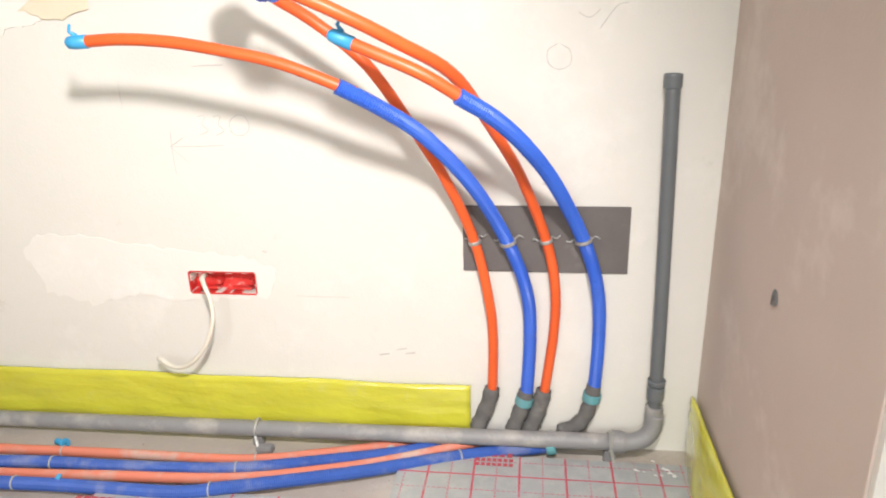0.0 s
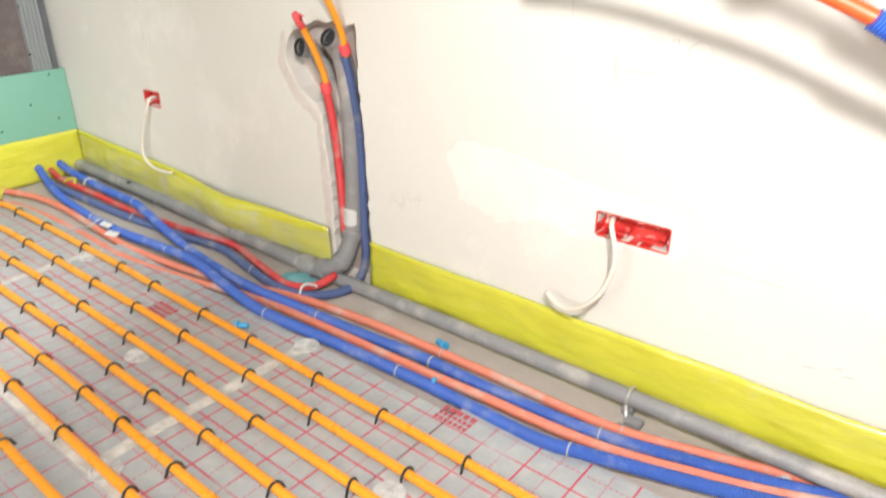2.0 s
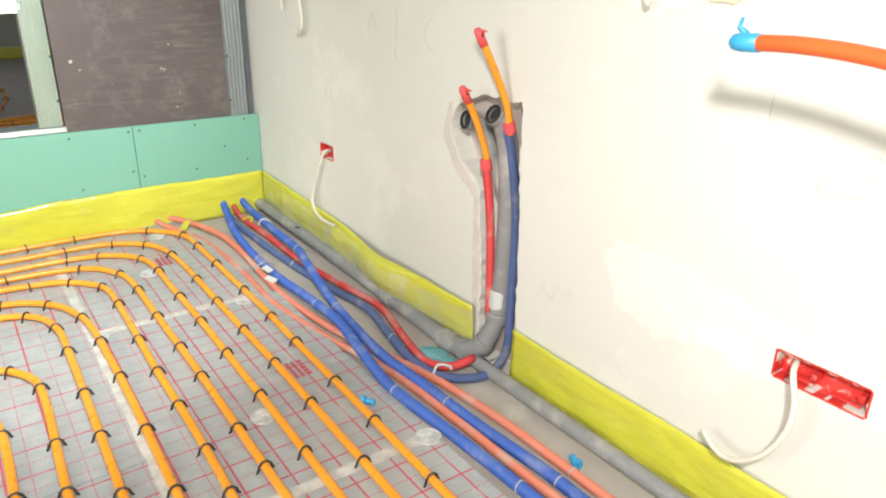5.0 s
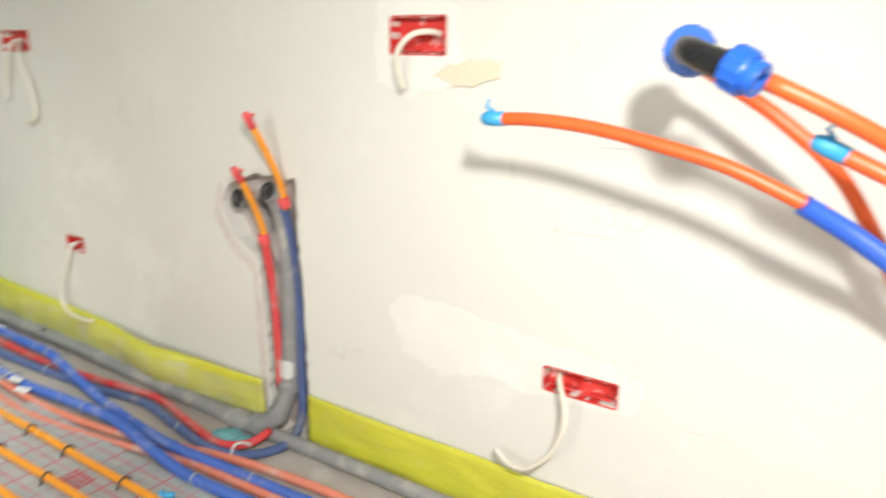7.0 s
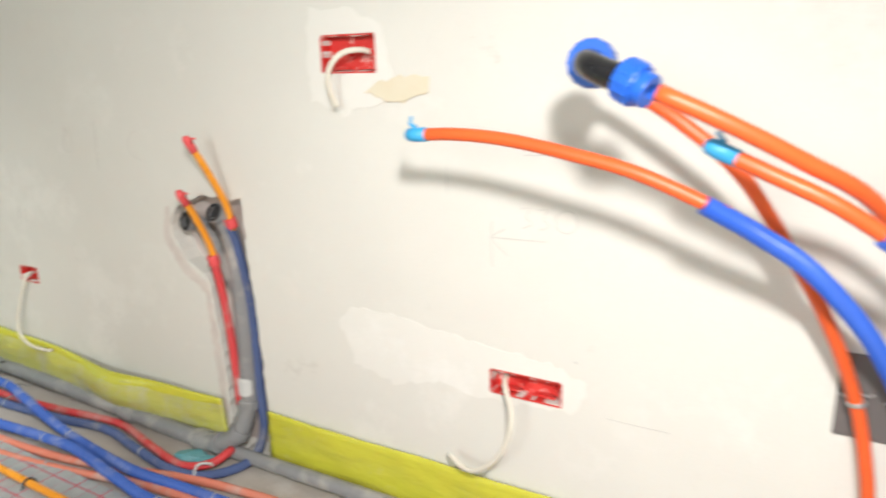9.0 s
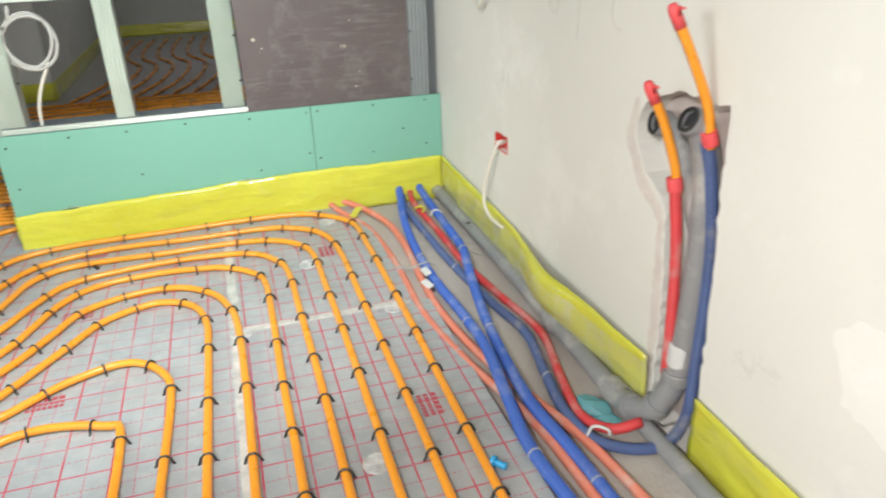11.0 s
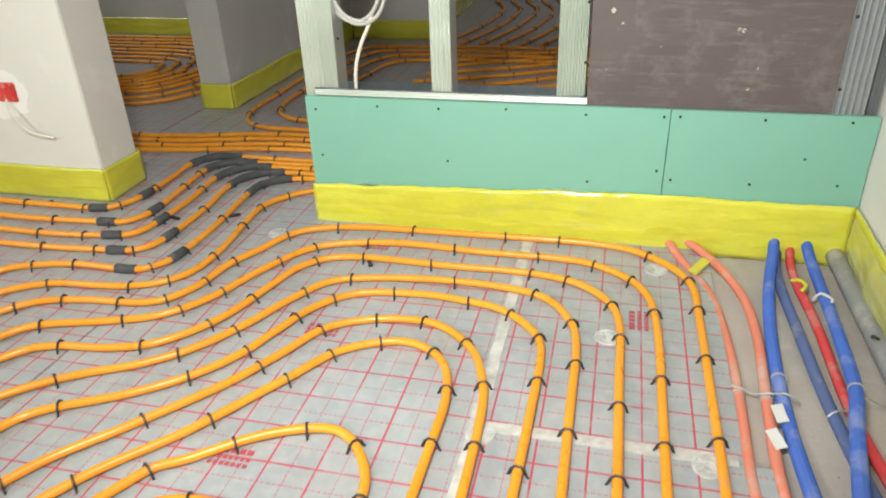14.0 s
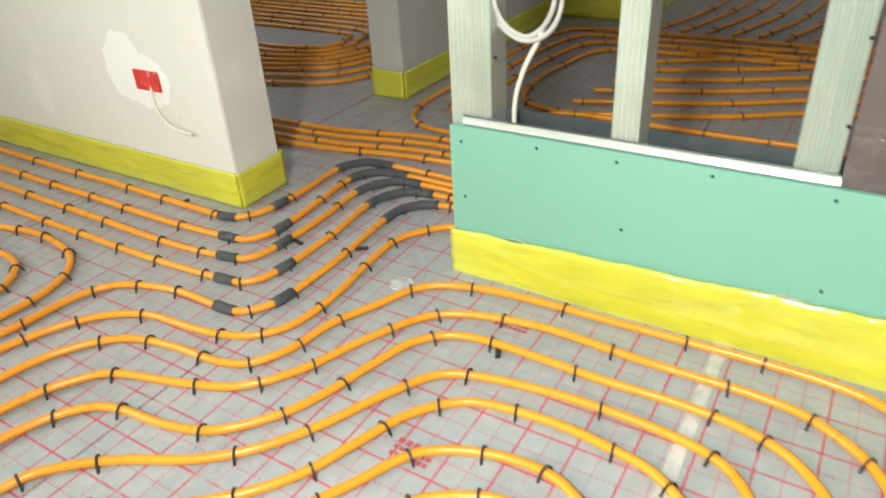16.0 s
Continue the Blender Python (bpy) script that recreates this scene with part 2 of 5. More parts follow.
GREEN = surface("green_board", (0.21, 0.455, 0.35), (0.195, 0.43, 0.33), 2.5, 0.62, grain=140, bump=0.06, dirt=(0.24, 0.47, 0.38), dirt_scale=6, dirt_at=0.62)
GYPSUM = surface("gypsum_edge", (0.80, 0.79, 0.76), (0.74, 0.73, 0.70), 20, 0.9)
PLY = plywood_film("brown_formwork_ply")
SCREW = surface("black_screw", (0.03, 0.03, 0.03), (0.05, 0.05, 0.05), 40, 0.4, metal=0.6, bump=0)
REDBOX = red_box_plastic("red_box")
CABLE = surface("white_cable", (0.78, 0.74, 0.64), (0.72, 0.68, 0.58), 20, 0.45, grain=60, bump=0.03)
CYAN = surface("blue_tape", (0.05, 0.36, 0.66), (0.04, 0.30, 0.58), 20, 0.4, bump=0.1)
CYAN_DUST = surface("dusty_teal_plastic", (0.10, 0.34, 0.38), (0.14, 0.30, 0.33), 20, 0.6, bump=0.2)
PINK = surface("red_tape", (0.80, 0.10, 0.10), (0.72, 0.08, 0.09), 20, 0.5, bump=0.1)
PLATE = surface("grey_plate", (0.155, 0.14, 0.135), (0.125, 0.113, 0.11), 8, 0.5, metal=0.0, grain=90, bump=0.12, dirt=(0.22, 0.205, 0.20), dirt_scale=9, dirt_at=0.60)
FITTING_BLUE = surface("blue_nut", (0.02, 0.13, 0.62), (0.018, 0.11, 0.52), 10, 0.35, bump=0.03)
FITTING_BLACK = surface("black_fitting", (0.02, 0.02, 0.022), (0.015, 0.015, 0.017), 10, 0.22, bump=0.02)
TIE = surface("clear_tie", (0.44, 0.44, 0.44), (0.36, 0.36, 0.36), 30, 0.35, bump=0.1)
STRAP = surface("perforated_strap", (0.50, 0.50, 0.49), (0.40, 0.40, 0.39), 60, 0.45, metal=0.5, bump=0.1)
WHITE = surface("white_plastic", (0.66, 0.66, 0.64), (0.56, 0.56, 0.55), 16, 0.5, bump=0.1)
def clear_plastic(name, tint, share):
    m, nt, b = nodes_of(name)
    nt.links.new(mixed(nt, ramp(nt, noise_of(nt, 40, 4), 0.35, 0.7), tint, tuple(0.8 * k for k in tint)), b.inputs["Base Color"])
    b.inputs["Roughness"].default_value = 0.28
    clear = nt.nodes.new("ShaderNodeBsdfTransparent")
    mix = nt.nodes.new("ShaderNodeMixShader")
    nt.links.new(math_of(nt, "ADD", math_of(nt, "MULTIPLY", ramp(nt, noise_of(nt, 18, 4), 0.35, 0.65), 0.3), share), mix.inputs[0])
    nt.links.new(b.outputs[0], mix.inputs[1])
    nt.links.new(clear.outputs[0], mix.inputs[2])
    out = next(k for k in nt.nodes if k.type == "OUTPUT_MATERIAL")
    nt.links.new(mix.outputs[0], out.inputs["Surface"])
    return m


COIL = surface("grey_cable", (0.52, 0.51, 0.47), (0.45, 0.44, 0.41), 20, 0.5, grain=60, bump=0.03)
FILM_CLEAR = clear_plastic("clear_film", (0.58, 0.66, 0.46), 0.5)
WASHER = clear_plastic("clear_washer", (0.70, 0.70, 0.68), 0.15)
SEAM = clear_plastic("clear_seam_tape", (0.74, 0.72, 0.67), 0.18)
INK = surface("red_print", (0.46, 0.06, 0.08), (0.40, 0.08, 0.10), 30, 0.6, bump=0)
PENCIL = surface("pencil", (0.50, 0.48, 0.455), (0.60, 0.58, 0.545), 40, 0.9, bump=0)
PAPER_YELLOW = surface("yellow_tie", (0.62, 0.55, 0.05), (0.54, 0.48, 0.06), 20, 0.5, bump=0.1)
STAIN = surface("beige_filler", (0.74, 0.68, 0.54), (0.72, 0.64, 0.48), 25, 0.9, bump=0.2)

# ---- mesh helpers ----


def mesh_ob(name, verts, faces, mat, parent=None, label="", smooth=False):
    me = bpy.data.meshes.new(name)
    me.from_pydata([tuple(v) for v in verts], [], faces)
    me.update()
    me.materials.append(mat)
    if smooth:
        me.polygons.foreach_set("use_smooth", [True] * len(me.polygons))
    ob = new(name, me)
    ob.parent = parent
    if label:
        ob["label"] = label
    return ob


def part(name, bm, mat, parent=None, label="", smooth=False):
    me = bpy.data.meshes.new(name)
    bmesh.ops.recalc_face_normals(bm, faces=bm.faces[:])
    bm.to_mesh(me)
    bm.free()
    me.materials.append(mat)
    if smooth:
        me.polygons.foreach_set("use_smooth", [True] * len(me.polygons))
    ob = new(name, me)
    ob.parent = parent
    if label:
        ob["label"] = label
    return ob


def thing(name, at, label, category, group="", kind=""):
    ob = new(name)
    ob.empty_display_size = 0.05
    ob.location = at
    return tagged(ob, label, category, group, kind)


def block(bm, lo, hi, bevel=0.0):
    r = bmesh.ops.create_cube(bm, size=1.0)
    lo, hi = Vector(lo), Vector(hi)
    for v in r["verts"]:
        v.co = Vector([lo[i] + (v.co[i] + 0.5) * (hi[i] - lo[i]) for i in range(3)])
    if bevel:
        edges = list({e for v in r["verts"] for e in v.link_edges})
        bmesh.ops.bevel(bm, geom=edges, offset=bevel, segments=2, affect="EDGES")


def box(name, lo, hi, mat, parent=None, label="", bevel=0.0):
    bm = bmesh.new()
    block(bm, lo, hi, bevel)
    return part(name, bm, mat, parent, label)


def curve(points, step=0.02):
    """Catmull-Rom through the points, resampled at even steps."""
    p = [Vector(q) for q in points]
    p = [p[0] * 2 - p[1]] + p + [p[-1] * 2 - p[-2]]
    fine = []
    for a, b, c, d in zip(p, p[1:], p[2:], p[3:]):
        n = max(2, int((c - b).length / step * 2))
        for i in range(n):
            t = i / n
            fine.append(0.5 * (2 * b + (c - a) * t + (2 * a - 5 * b + 4 * c - d) * t * t + (3 * b - a - 3 * c + d) * t ** 3))
    fine.append(p[-2])
    out, rest = [fine[0]], step
    for a, b in zip(fine, fine[1:]):
        length = (b - a).length
        done = 0.0
        while length - done >= rest:
            done += rest
            out.append(a.lerp(b, done / length))
            rest = step
        rest -= length - done
    if (out[-1] - fine[-1]).length > step * 0.3:
        out.append(fine[-1])
    return out


def sweep(line, radius, sides=10, closed_ends=True):
    """Vertices and faces of a tube along a line; radius: a number or a function of the ring's index."""
    verts, faces = [], []
    n = len(line)
    tang = [(line[min(i + 1, n - 1)] - line[max(i - 1, 0)]).normalized() for i in range(n)]
    up = Vector((0, 0, 1)) if abs(tang[0].z) < 0.9 else Vector((1, 0, 0))
    u = tang[0].cross(up).normalized()
    for i in range(n):
        u = (u - tang[i] * u.dot(tang[i])).normalized()
        v = tang[i].cross(u)
        r = radius(i) if callable(radius) else radius
        for k in range(sides):
            a = 2 * math.pi * k / sides
            verts.append(line[i] + u * (r * math.cos(a)) + v * (r * math.sin(a)))
    for i in range(n - 1):
        for k in range(sides):
            a, b = i * sides + k, i * sides + (k + 1) % sides
            faces.append((a, b, b + sides, a + sides))
    if closed_ends:
        faces.append(tuple(range(sides))[::-1])
        faces.append(tuple(range((n - 1) * sides, n * sides)))
    return verts, faces


def tube(name, points, r, mat, parent=None, label="", step=0.02, sides=10, ridges=False):
    line = curve(points, 0.0022 if ridges else step)
    rr = (lambda i: r if i % 2 else r * 0.90) if ridges else r
    v, f = sweep(line, rr, sides)
    return mesh_ob(name, v, f, mat, parent, label, smooth=not ridges)


def ring(name, at, axis, r_out, r_in, width, mat, parent=None, label="", sides=20):
    """A collar: a short pipe with a bore, bevelled rims, its middle at a point and its axis given."""
    q = Vector(axis).to_track_quat("Z", "Y").to_matrix()
    prof = [(r_in, -width / 2), (r_out * 0.95, -width / 2), (r_out, -width * 0.38), (r_out, width * 0.38), (r_out * 0.95, width / 2), (r_in, width / 2)]
    verts, faces = [], []
    for k in range(sides):
        a = 2 * math.pi * k / sides
        for r, z in prof:
            verts.append(Vector(at) + q @ Vector((r * math.cos(a), r * math.sin(a), z)))
    m = len(prof)
    for k in range(sides):
        for j in range(m):
            a, b = k * m + j, k * m + (j + 1) % m
            c, d = ((k + 1) % sides) * m + (j + 1) % m, ((k + 1) % sides) * m + j
            faces.append((a, d, c, b))
    return mesh_ob(name, verts, faces, mat, parent, label, smooth=False)


def slab_with_holes(name, outline, holes, place, depth, mat, parent=None):
    """A flat sheet with holes and thickness. place(u, v, d): the point of the sheet at (u, v), d behind its face."""
    bm = bmesh.new()
    loops = []
    for poly in (outline, *holes):
        vs = [bm.verts.new(place(u, v, 0)) for u, v in poly]
        for a, b in zip(vs, vs[1:] + vs[:1]):
            bm.edges.new((a, b))
        loops.append(poly)
    bmesh.ops.triangle_fill(bm, use_beauty=True, edges=bm.edges[:])
    for poly in loops:
        front = [bm.verts.new(place(u, v, 0)) for u, v in poly]
        back = [bm.verts.new(place(u, v, depth)) for u, v in poly]
        n = len(poly)
        for i in range(n):
            bm.faces.new((front[i], front[(i + 1) % n], back[(i + 1) % n], back[i]))
    bmesh.ops.remove_doubles(bm, verts=bm.verts[:], dist=1e-5)
    return part(name, bm, mat, parent)


def ragged(points, step=0.015, amount=0.004, seed=0):
    """A closed outline whose straight edges are broken up."""
    rnd = random.Random(seed)
    out = []
    for (a, b), (c, d) in zip(points, points[1:] + points[:1]):
        n = max(1, int(math.hypot(c - a, d - b) / step))
        for i in range(n):
            t = i / n
            out.append((a + (c - a) * t + rnd.uniform(-amount, amount), b + (d - b) * t + rnd.uniform(-amount, amount)))
    return out


# ---- the shell of the place ----
NORTH, WEST, EAST, SOUTH, HIGH, BASE = 1.507, -3.107, 0.368, -2.60, 2.60, -0.022

concrete = box("floor", (-9.4, -4.2, BASE - 0.10), (1.4, 2.2, BASE), CONCRETE)
tagged(concrete, "grey-brown dusty concrete floor slab", "floor", kind="structure")

niche = ragged([(-1.588, -0.018), (-1.438, -0.018), (-1.444, 0.30), (-1.456, 0.52), (-1.462, 0.697), (-1.540, 0.702), (-1.630, 0.690), (-1.712, 0.655), (-1.735, 0.590),
                (-1.688, 0.520), (-1.606, 0.470), (-1.586, 0.250)], 0.02, 0.005, 3)
holes = [niche]
BOXES = [("double", -0.772, -0.618, 0.338, 0.387), ("upper", -1.166, -1.030, 1.000, 1.072), ("single", -2.525, -2.430, 0.346, 0.394), ("high", -2.765, -2.605, 0.985, 1.045)]
for i, (_, x0, x1, z0, z1) in enumerate(BOXES):
    holes.append(ragged([(x0, z0), (x1, z0), (x1, z1), (x0, z1)], 0.012, 0.0022, 10 + i))
north = slab_with_holes("wall_north", [(-3.30, BASE), (EAST + 0.4, BASE), (EAST + 0.4, HIGH), (-3.30, HIGH)], holes, lambda u, v, d: (u, NORTH + d, v), 0.055, WALL)
tagged(north, "off-white plastered wall with pencil marks and chases", "wall", kind="structure")
box("wall_core", (-3.30, NORTH + 0.055, BASE), (EAST + 0.4, NORTH + 0.25, HIGH), CHASE, north)

RVL = 0.79
east = box("wall_east", (EAST, RVL, BASE), (EAST + 0.30, NORTH - 0.002, HIGH), WALL_EAST)
tagged(east, "pinkish skimmed plaster side wall", "wall", kind="structure")
for nm, lo, hi, lab in (("wall_recess", (EAST + 0.30, SOUTH, BASE), (EAST + 0.45, RVL + 0.3, HIGH), "plain plastered wall of the recess"),
                        ("wall_south", (-3.40, SOUTH - 0.15, BASE), (EAST + 0.45, SOUTH, HIGH), "plain plastered wall")):
    tagged(box(nm, lo, hi, WALL), lab, "wall", kind="structure")
# The lighter PATCH colour paints in the lamplight this face catches.
reveal = box("wall_reveal", (EAST + 0.003, RVL - 0.012, BASE), (EAST + 0.298, RVL - 0.001, HIGH), PATCH)
tagged(reveal, "plastered reveal at the end of the side wall, coloured lighter for lamplight", "wall", kind="structure")
pier = box("wall_west", (WEST - 0.19, SOUTH, BASE), (WEST, -0.830, HIGH), WALL, bevel=0.004)
tagged(pier, "cream plastered wall ending at the doorway", "wall", kind="structure")
# WALL_DIM puts the dimness of these rooms into the wall colour.
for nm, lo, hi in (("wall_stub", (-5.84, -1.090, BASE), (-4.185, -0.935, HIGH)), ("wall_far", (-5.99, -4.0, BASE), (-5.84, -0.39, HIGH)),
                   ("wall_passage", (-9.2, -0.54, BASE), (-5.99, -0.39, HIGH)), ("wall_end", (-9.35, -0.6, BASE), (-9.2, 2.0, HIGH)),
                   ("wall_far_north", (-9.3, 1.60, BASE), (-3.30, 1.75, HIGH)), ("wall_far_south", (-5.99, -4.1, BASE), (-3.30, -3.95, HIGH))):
    tagged(box(nm, lo, hi, WALL_DIM, bevel=0.003), "plastered wall of the rooms behind, toned down for their weak light", "wall", kind="structure")
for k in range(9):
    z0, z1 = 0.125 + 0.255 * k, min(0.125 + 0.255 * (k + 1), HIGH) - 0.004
    box("block", (-4.260, -1.0925, z0), (-4.1815, -0.9325, z1), WALL_DIM, bpy.data.objects["wall_stub"], "masonry block with open joints, toned down for the weak light", 0.004)
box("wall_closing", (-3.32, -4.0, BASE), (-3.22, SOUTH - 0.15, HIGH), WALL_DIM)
tagged(bpy.data.objects["wall_closing"], "plastered wall of the rooms behind, toned down for their weak light", "wall", kind="structure")
tagged(box("ceiling", (-9.4, -4.2, HIGH), (1.4, 2.2, HIGH + 0.1), CEIL), "plain pale ceiling", "ceiling", kind="structure")

# insulation panels with the printed foil


def panel(x0, x1, y0, y1, top=0.0):
    bm = bmesh.new()
    block(bm, (x0 + 0.0012, y0 + 0.0012, BASE + 0.001), (x1 - 0.0012, y1 - 0.0012, top), 0.0015)
    return part("insulation_panel", bm, FOIL, concrete)


for x0, x1 in ((-3.105, -2.248), (-2.248, -0.90)):
    panel(x0, x1, 0.64, 1.145 if x1 < -2 else 1.19)
panel(-0.90, -0.28, 0.64, 1.245)
panel(-0.28, 0.362, 0.64, 1.425)
for x0, x1 in ((-3.105, -1.60), (-1.60, 0.362)):
    for y0, y1 in ((-0.36, 0.64), (-1.36, -0.36), (-2.595, -1.36)):
        panel(x0, x1, y0, y1)
panel(-3.30, -3.105, -0.825, -0.050)
for x0, x1 in ((-5.835, -4.60), (-4.60, -3.30)):
    for y0, y1 in ((-3.94, -2.4), (-2.4, -1.095), (-0.93, 0.30), (0.30, 1.595)):
        panel(x0, x1, y0, y1)
panel(-4.180, -3.30, -1.095, -0.93)
panel(-9.195, -5.835, -0.385, 1.595)

# ---- yellow edge strips ----


def edge_strip(a, b, out, height, bulge, label, seed, low=0.0, mat=None, torn=0.002, rise=0.0):
    """A foam strip with film from a to b along a wall; out: the wall's normal; bulge(t, h): how far it stands off."""
    a, b, out = Vector((*a, low)), Vector((*b, low)), Vector((*out, 0))
    n = max(6, int((b - a).length / 0.014))
    rows = 10
    rnd = random.Random(seed)
    verts, faces = [], []
    top = [height + rise * min(1, 1.6 * i / n) + torn * noise.noise(Vector((i * 0.107, seed, 0))) + rnd.uniform(-torn, torn) * 0.25 for i in range(n + 1)]
    for side in (0, 1):
        for i in range(n + 1):
            for j in range(rows + 1):
                t, h = i / n, j / rows
                off = 0.004 + bulge(t, h) + (0.005 if side else 0.0)
                s = t * (b - a).length
                ripple = 0.003 * noise.noise(Vector((s * 9 + seed, h * 3, seed)))
                crease = abs(noise.noise(Vector((s * 4.5 + h * 1.7, h * 5.5 - s * 1.2, seed + 7))))
                ripple += 0.0085 * max(0.0, 0.35 - crease) * min(1.0, 6 * h, 6 * (1 - h)) if side else 0.0
                verts.append(a.lerp(b, t) + out * max(0.001, off + ripple) + Vector((0, 0, top[i] * h)))
    w = rows + 1
    base = (n + 1) * w
    for i in range(n):
        for j in range(rows):
            p = i * w + j
            faces.append((p, p + 1, p + w + 1, p + w))
            faces.append((base + p, base + p + w, base + p + w + 1, base + p + 1))
        for j in (0, rows):
            p = i * w + j
            faces.append((p, p + w, base + p + w, base + p))
    for i in (0, n):
        for j in range(rows):
            p = i * w + j
            faces.append((p, base + p, base + p + 1, p + 1))
    ob = mesh_ob("edge_strip", verts, faces, mat or FILM, None, smooth=True)
    bm = bmesh.new()
    bm.from_mesh(ob.data)
    bmesh.ops.recalc_face_normals(bm, faces=bm.faces[:])
    bm.to_mesh(ob.data)
    bm.free()
    return tagged(ob, label, "edge strip", group="edge strips")


def folded_edge(parent, a, b, out, height, bulge, low, deep, seed, label, rise=0.0):
    """The doubled upper hem of a film strip, lying proud of it."""
    a, b, out = Vector((*a, low)), Vector((*b, low)), Vector((*out, 0))
    n = int((b - a).length / 0.02)
    verts, faces = [], []
    for i in range(n + 1):
        t = i / n
        drop = deep * (0.7 + 0.9 * abs(noise.noise(Vector((t * 5, seed, 3)))))
        for k, (h, lift) in enumerate(((1 - drop / height, 0.0030), (1 - 0.6 * drop / height, 0.0068), (1 - 0.2 * drop / height, 0.0072), (1 + 0.003 / height, 0.0055), (1 + 0.002 / height, 0.001))):
            off = 0.004 + bulge(t, min(1, h)) + lift + 0.003 * noise.noise(Vector((t * (b - a).length * 9 + seed, h * 3, seed)))
            verts.append(a.lerp(b, t) + out * off + Vector((0, 0, (height + rise * min(1, 1.6 * t)) * h)))
    for i in range(n):
        for k in range(4):
            p = i * 5 + k
            faces.append((p, p + 5, p + 6, p + 1))
    ob = mesh_ob("folded_edge", verts, faces, FILM, parent, label, smooth=True)
    ob.modifiers.new("sheet", "SOLIDIFY").thickness = 0.0006
    return ob


def hump(c, w):
    return lambda t: math.exp(-((t - c) / w) ** 2)


h1, h2 = hump(0.70, 0.13), hump(0.92, 0.10)
loose = lambda t, h: (0.003 + 0.016 * math.sin(math.pi * h) * min(1, 6 * t, 6 * (1 - t)) + 0.046 * h1(t) * math.sin(math.pi * h * 0.74) + 0.012 * h2(t) * h)
strip = edge_strip((-3.095, NORTH), (-1.596, NORTH), (0, -1), 0.178, loose, "dusty yellow film edge strip bulging loose off the plaster wall", 1, BASE, FILM_LOOSE, rise=-0.026)
folded_edge(strip, (-3.095, NORTH), (-1.598, NORTH), (0, -1), 0.178, loose, BASE, 0.040, 1, "bright yellow doubled hem", -0.026)
taped = lambda t, h: 0.004 + 0.006 * math.sin(9 * t) ** 2 * h
strip = edge_strip((-1.434, NORTH), (-0.131, NORTH), (0, -1), 0.153, taped, "yellow glossy film edge strip taped along the plaster wall", 2, BASE)
edge_strip((EAST, NORTH - 0.012), (EAST, RVL + 0.01), (-1, 0), 0.150, lambda t, h: 0.006 + 0.03 * (1 - h) * math.sin(math.pi * min(1, t * 1.4)), "yellow film edge strip leaning at the side wall", 3, BASE)
edge_strip((WEST + 0.002, -0.050), (WEST + 0.002, NORTH - 0.010), (1, 0), 0.144, lambda t, h: 0.003 + 0.006 * math.sin(7 * t) ** 2 * (1 - h), "yellow glossy film edge strip under the green board", 4, BASE + 0.002, torn=0.006, rise=0.034)
edge_strip((WEST, SOUTH + 0.01), (WEST, -0.825), (1, 0), 0.118, lambda t, h: 0.002, "yellow film edge strip on the cream wall", 5, 0.001)
edge_strip((WEST + 0.008, -0.830), (WEST - 0.195, -0.830), (0, 1), 0.118, lambda t, h: 0.002, "yellow film edge strip wrapped round the wall end", 6, 0.001)
edge_strip((WEST - 0.19, -0.825), (WEST - 0.19, SOUTH), (-1, 0), 0.118, lambda t, h: 0.003, "yellow film edge strip on the doorway wall", 7, 0.001)
for i, (a, b, o) in enumerate((((-4.185, -1.095), (-4.185, -0.930), (1, 0)), ((-4.180, -0.935), (-5.83, -0.935), (0, 1)), ((-4.185, -1.090), (-5.83, -1.090), (0, -1)),
                               ((-5.84, -0.92), (-5.84, -0.385), (1, 0)), ((-5.84, -3.9), (-5.84, -1.10), (1, 0)), ((-5.84, -0.39), (-9.18, -0.39), (0, 1)), ((-9.20, -0.35), (-9.20, 1.58), (1, 0)))):
    edge_strip(a, b, o, 0.12, lambda t, h: 0.002, "yellow film edge strip in the rooms behind", 20 + i, 0.001, FILM_DIM)

strip = next(o for o in scene.objects if o.get("label", "").endswith("under the green board"))
for y0, y1, z in ((0.10, 0.17, 0.133), (0.64, 0.82, 0.151)):
    rnd = random.Random(int(y0 * 100))
    n = 12
    v = []
    for i in range(n + 1):
        y = y0 + (y1 - y0) * i / n
        lift = 0.001 + 0.004 * rnd.random() * math.sin(math.pi * i / n)
        k = math.sin(math.pi * i / n)
        v += [(WEST + 0.008, y, z - 0.004), (WEST + 0.010 + lift, y, z - 0.004 + 0.005 * k), (WEST + 0.004 + lift, y, z - 0.004 + k * (0.006 + 0.006 * rnd.random()))]
    f = []
    for i in range(n):
        a, b = i * 3, i * 3 + 3
        f += [(a, b, b + 1, a + 1), (a + 1, b + 1, b + 2, a + 2)]
    film = mesh_ob("torn_film", v, f, FILM_CLEAR, strip, "crumpled clear film edge")
    film.modifiers.new("sheet", "SOLIDIFY").thickness = 0.0006

# ---- partition of steel profiles, green board and brown plywood ----
partition = thing("stud_partition", (WEST, 0.62, 0), "unfinished partition of galvanised profiles, green plasterboard and brown plywood", "partition")


def keep(ob, parent):
    """Parents without moving."""
    ob.parent = parent
    ob.matrix_parent_inverse = Matrix.Translation(parent.location).inverted()
    return ob


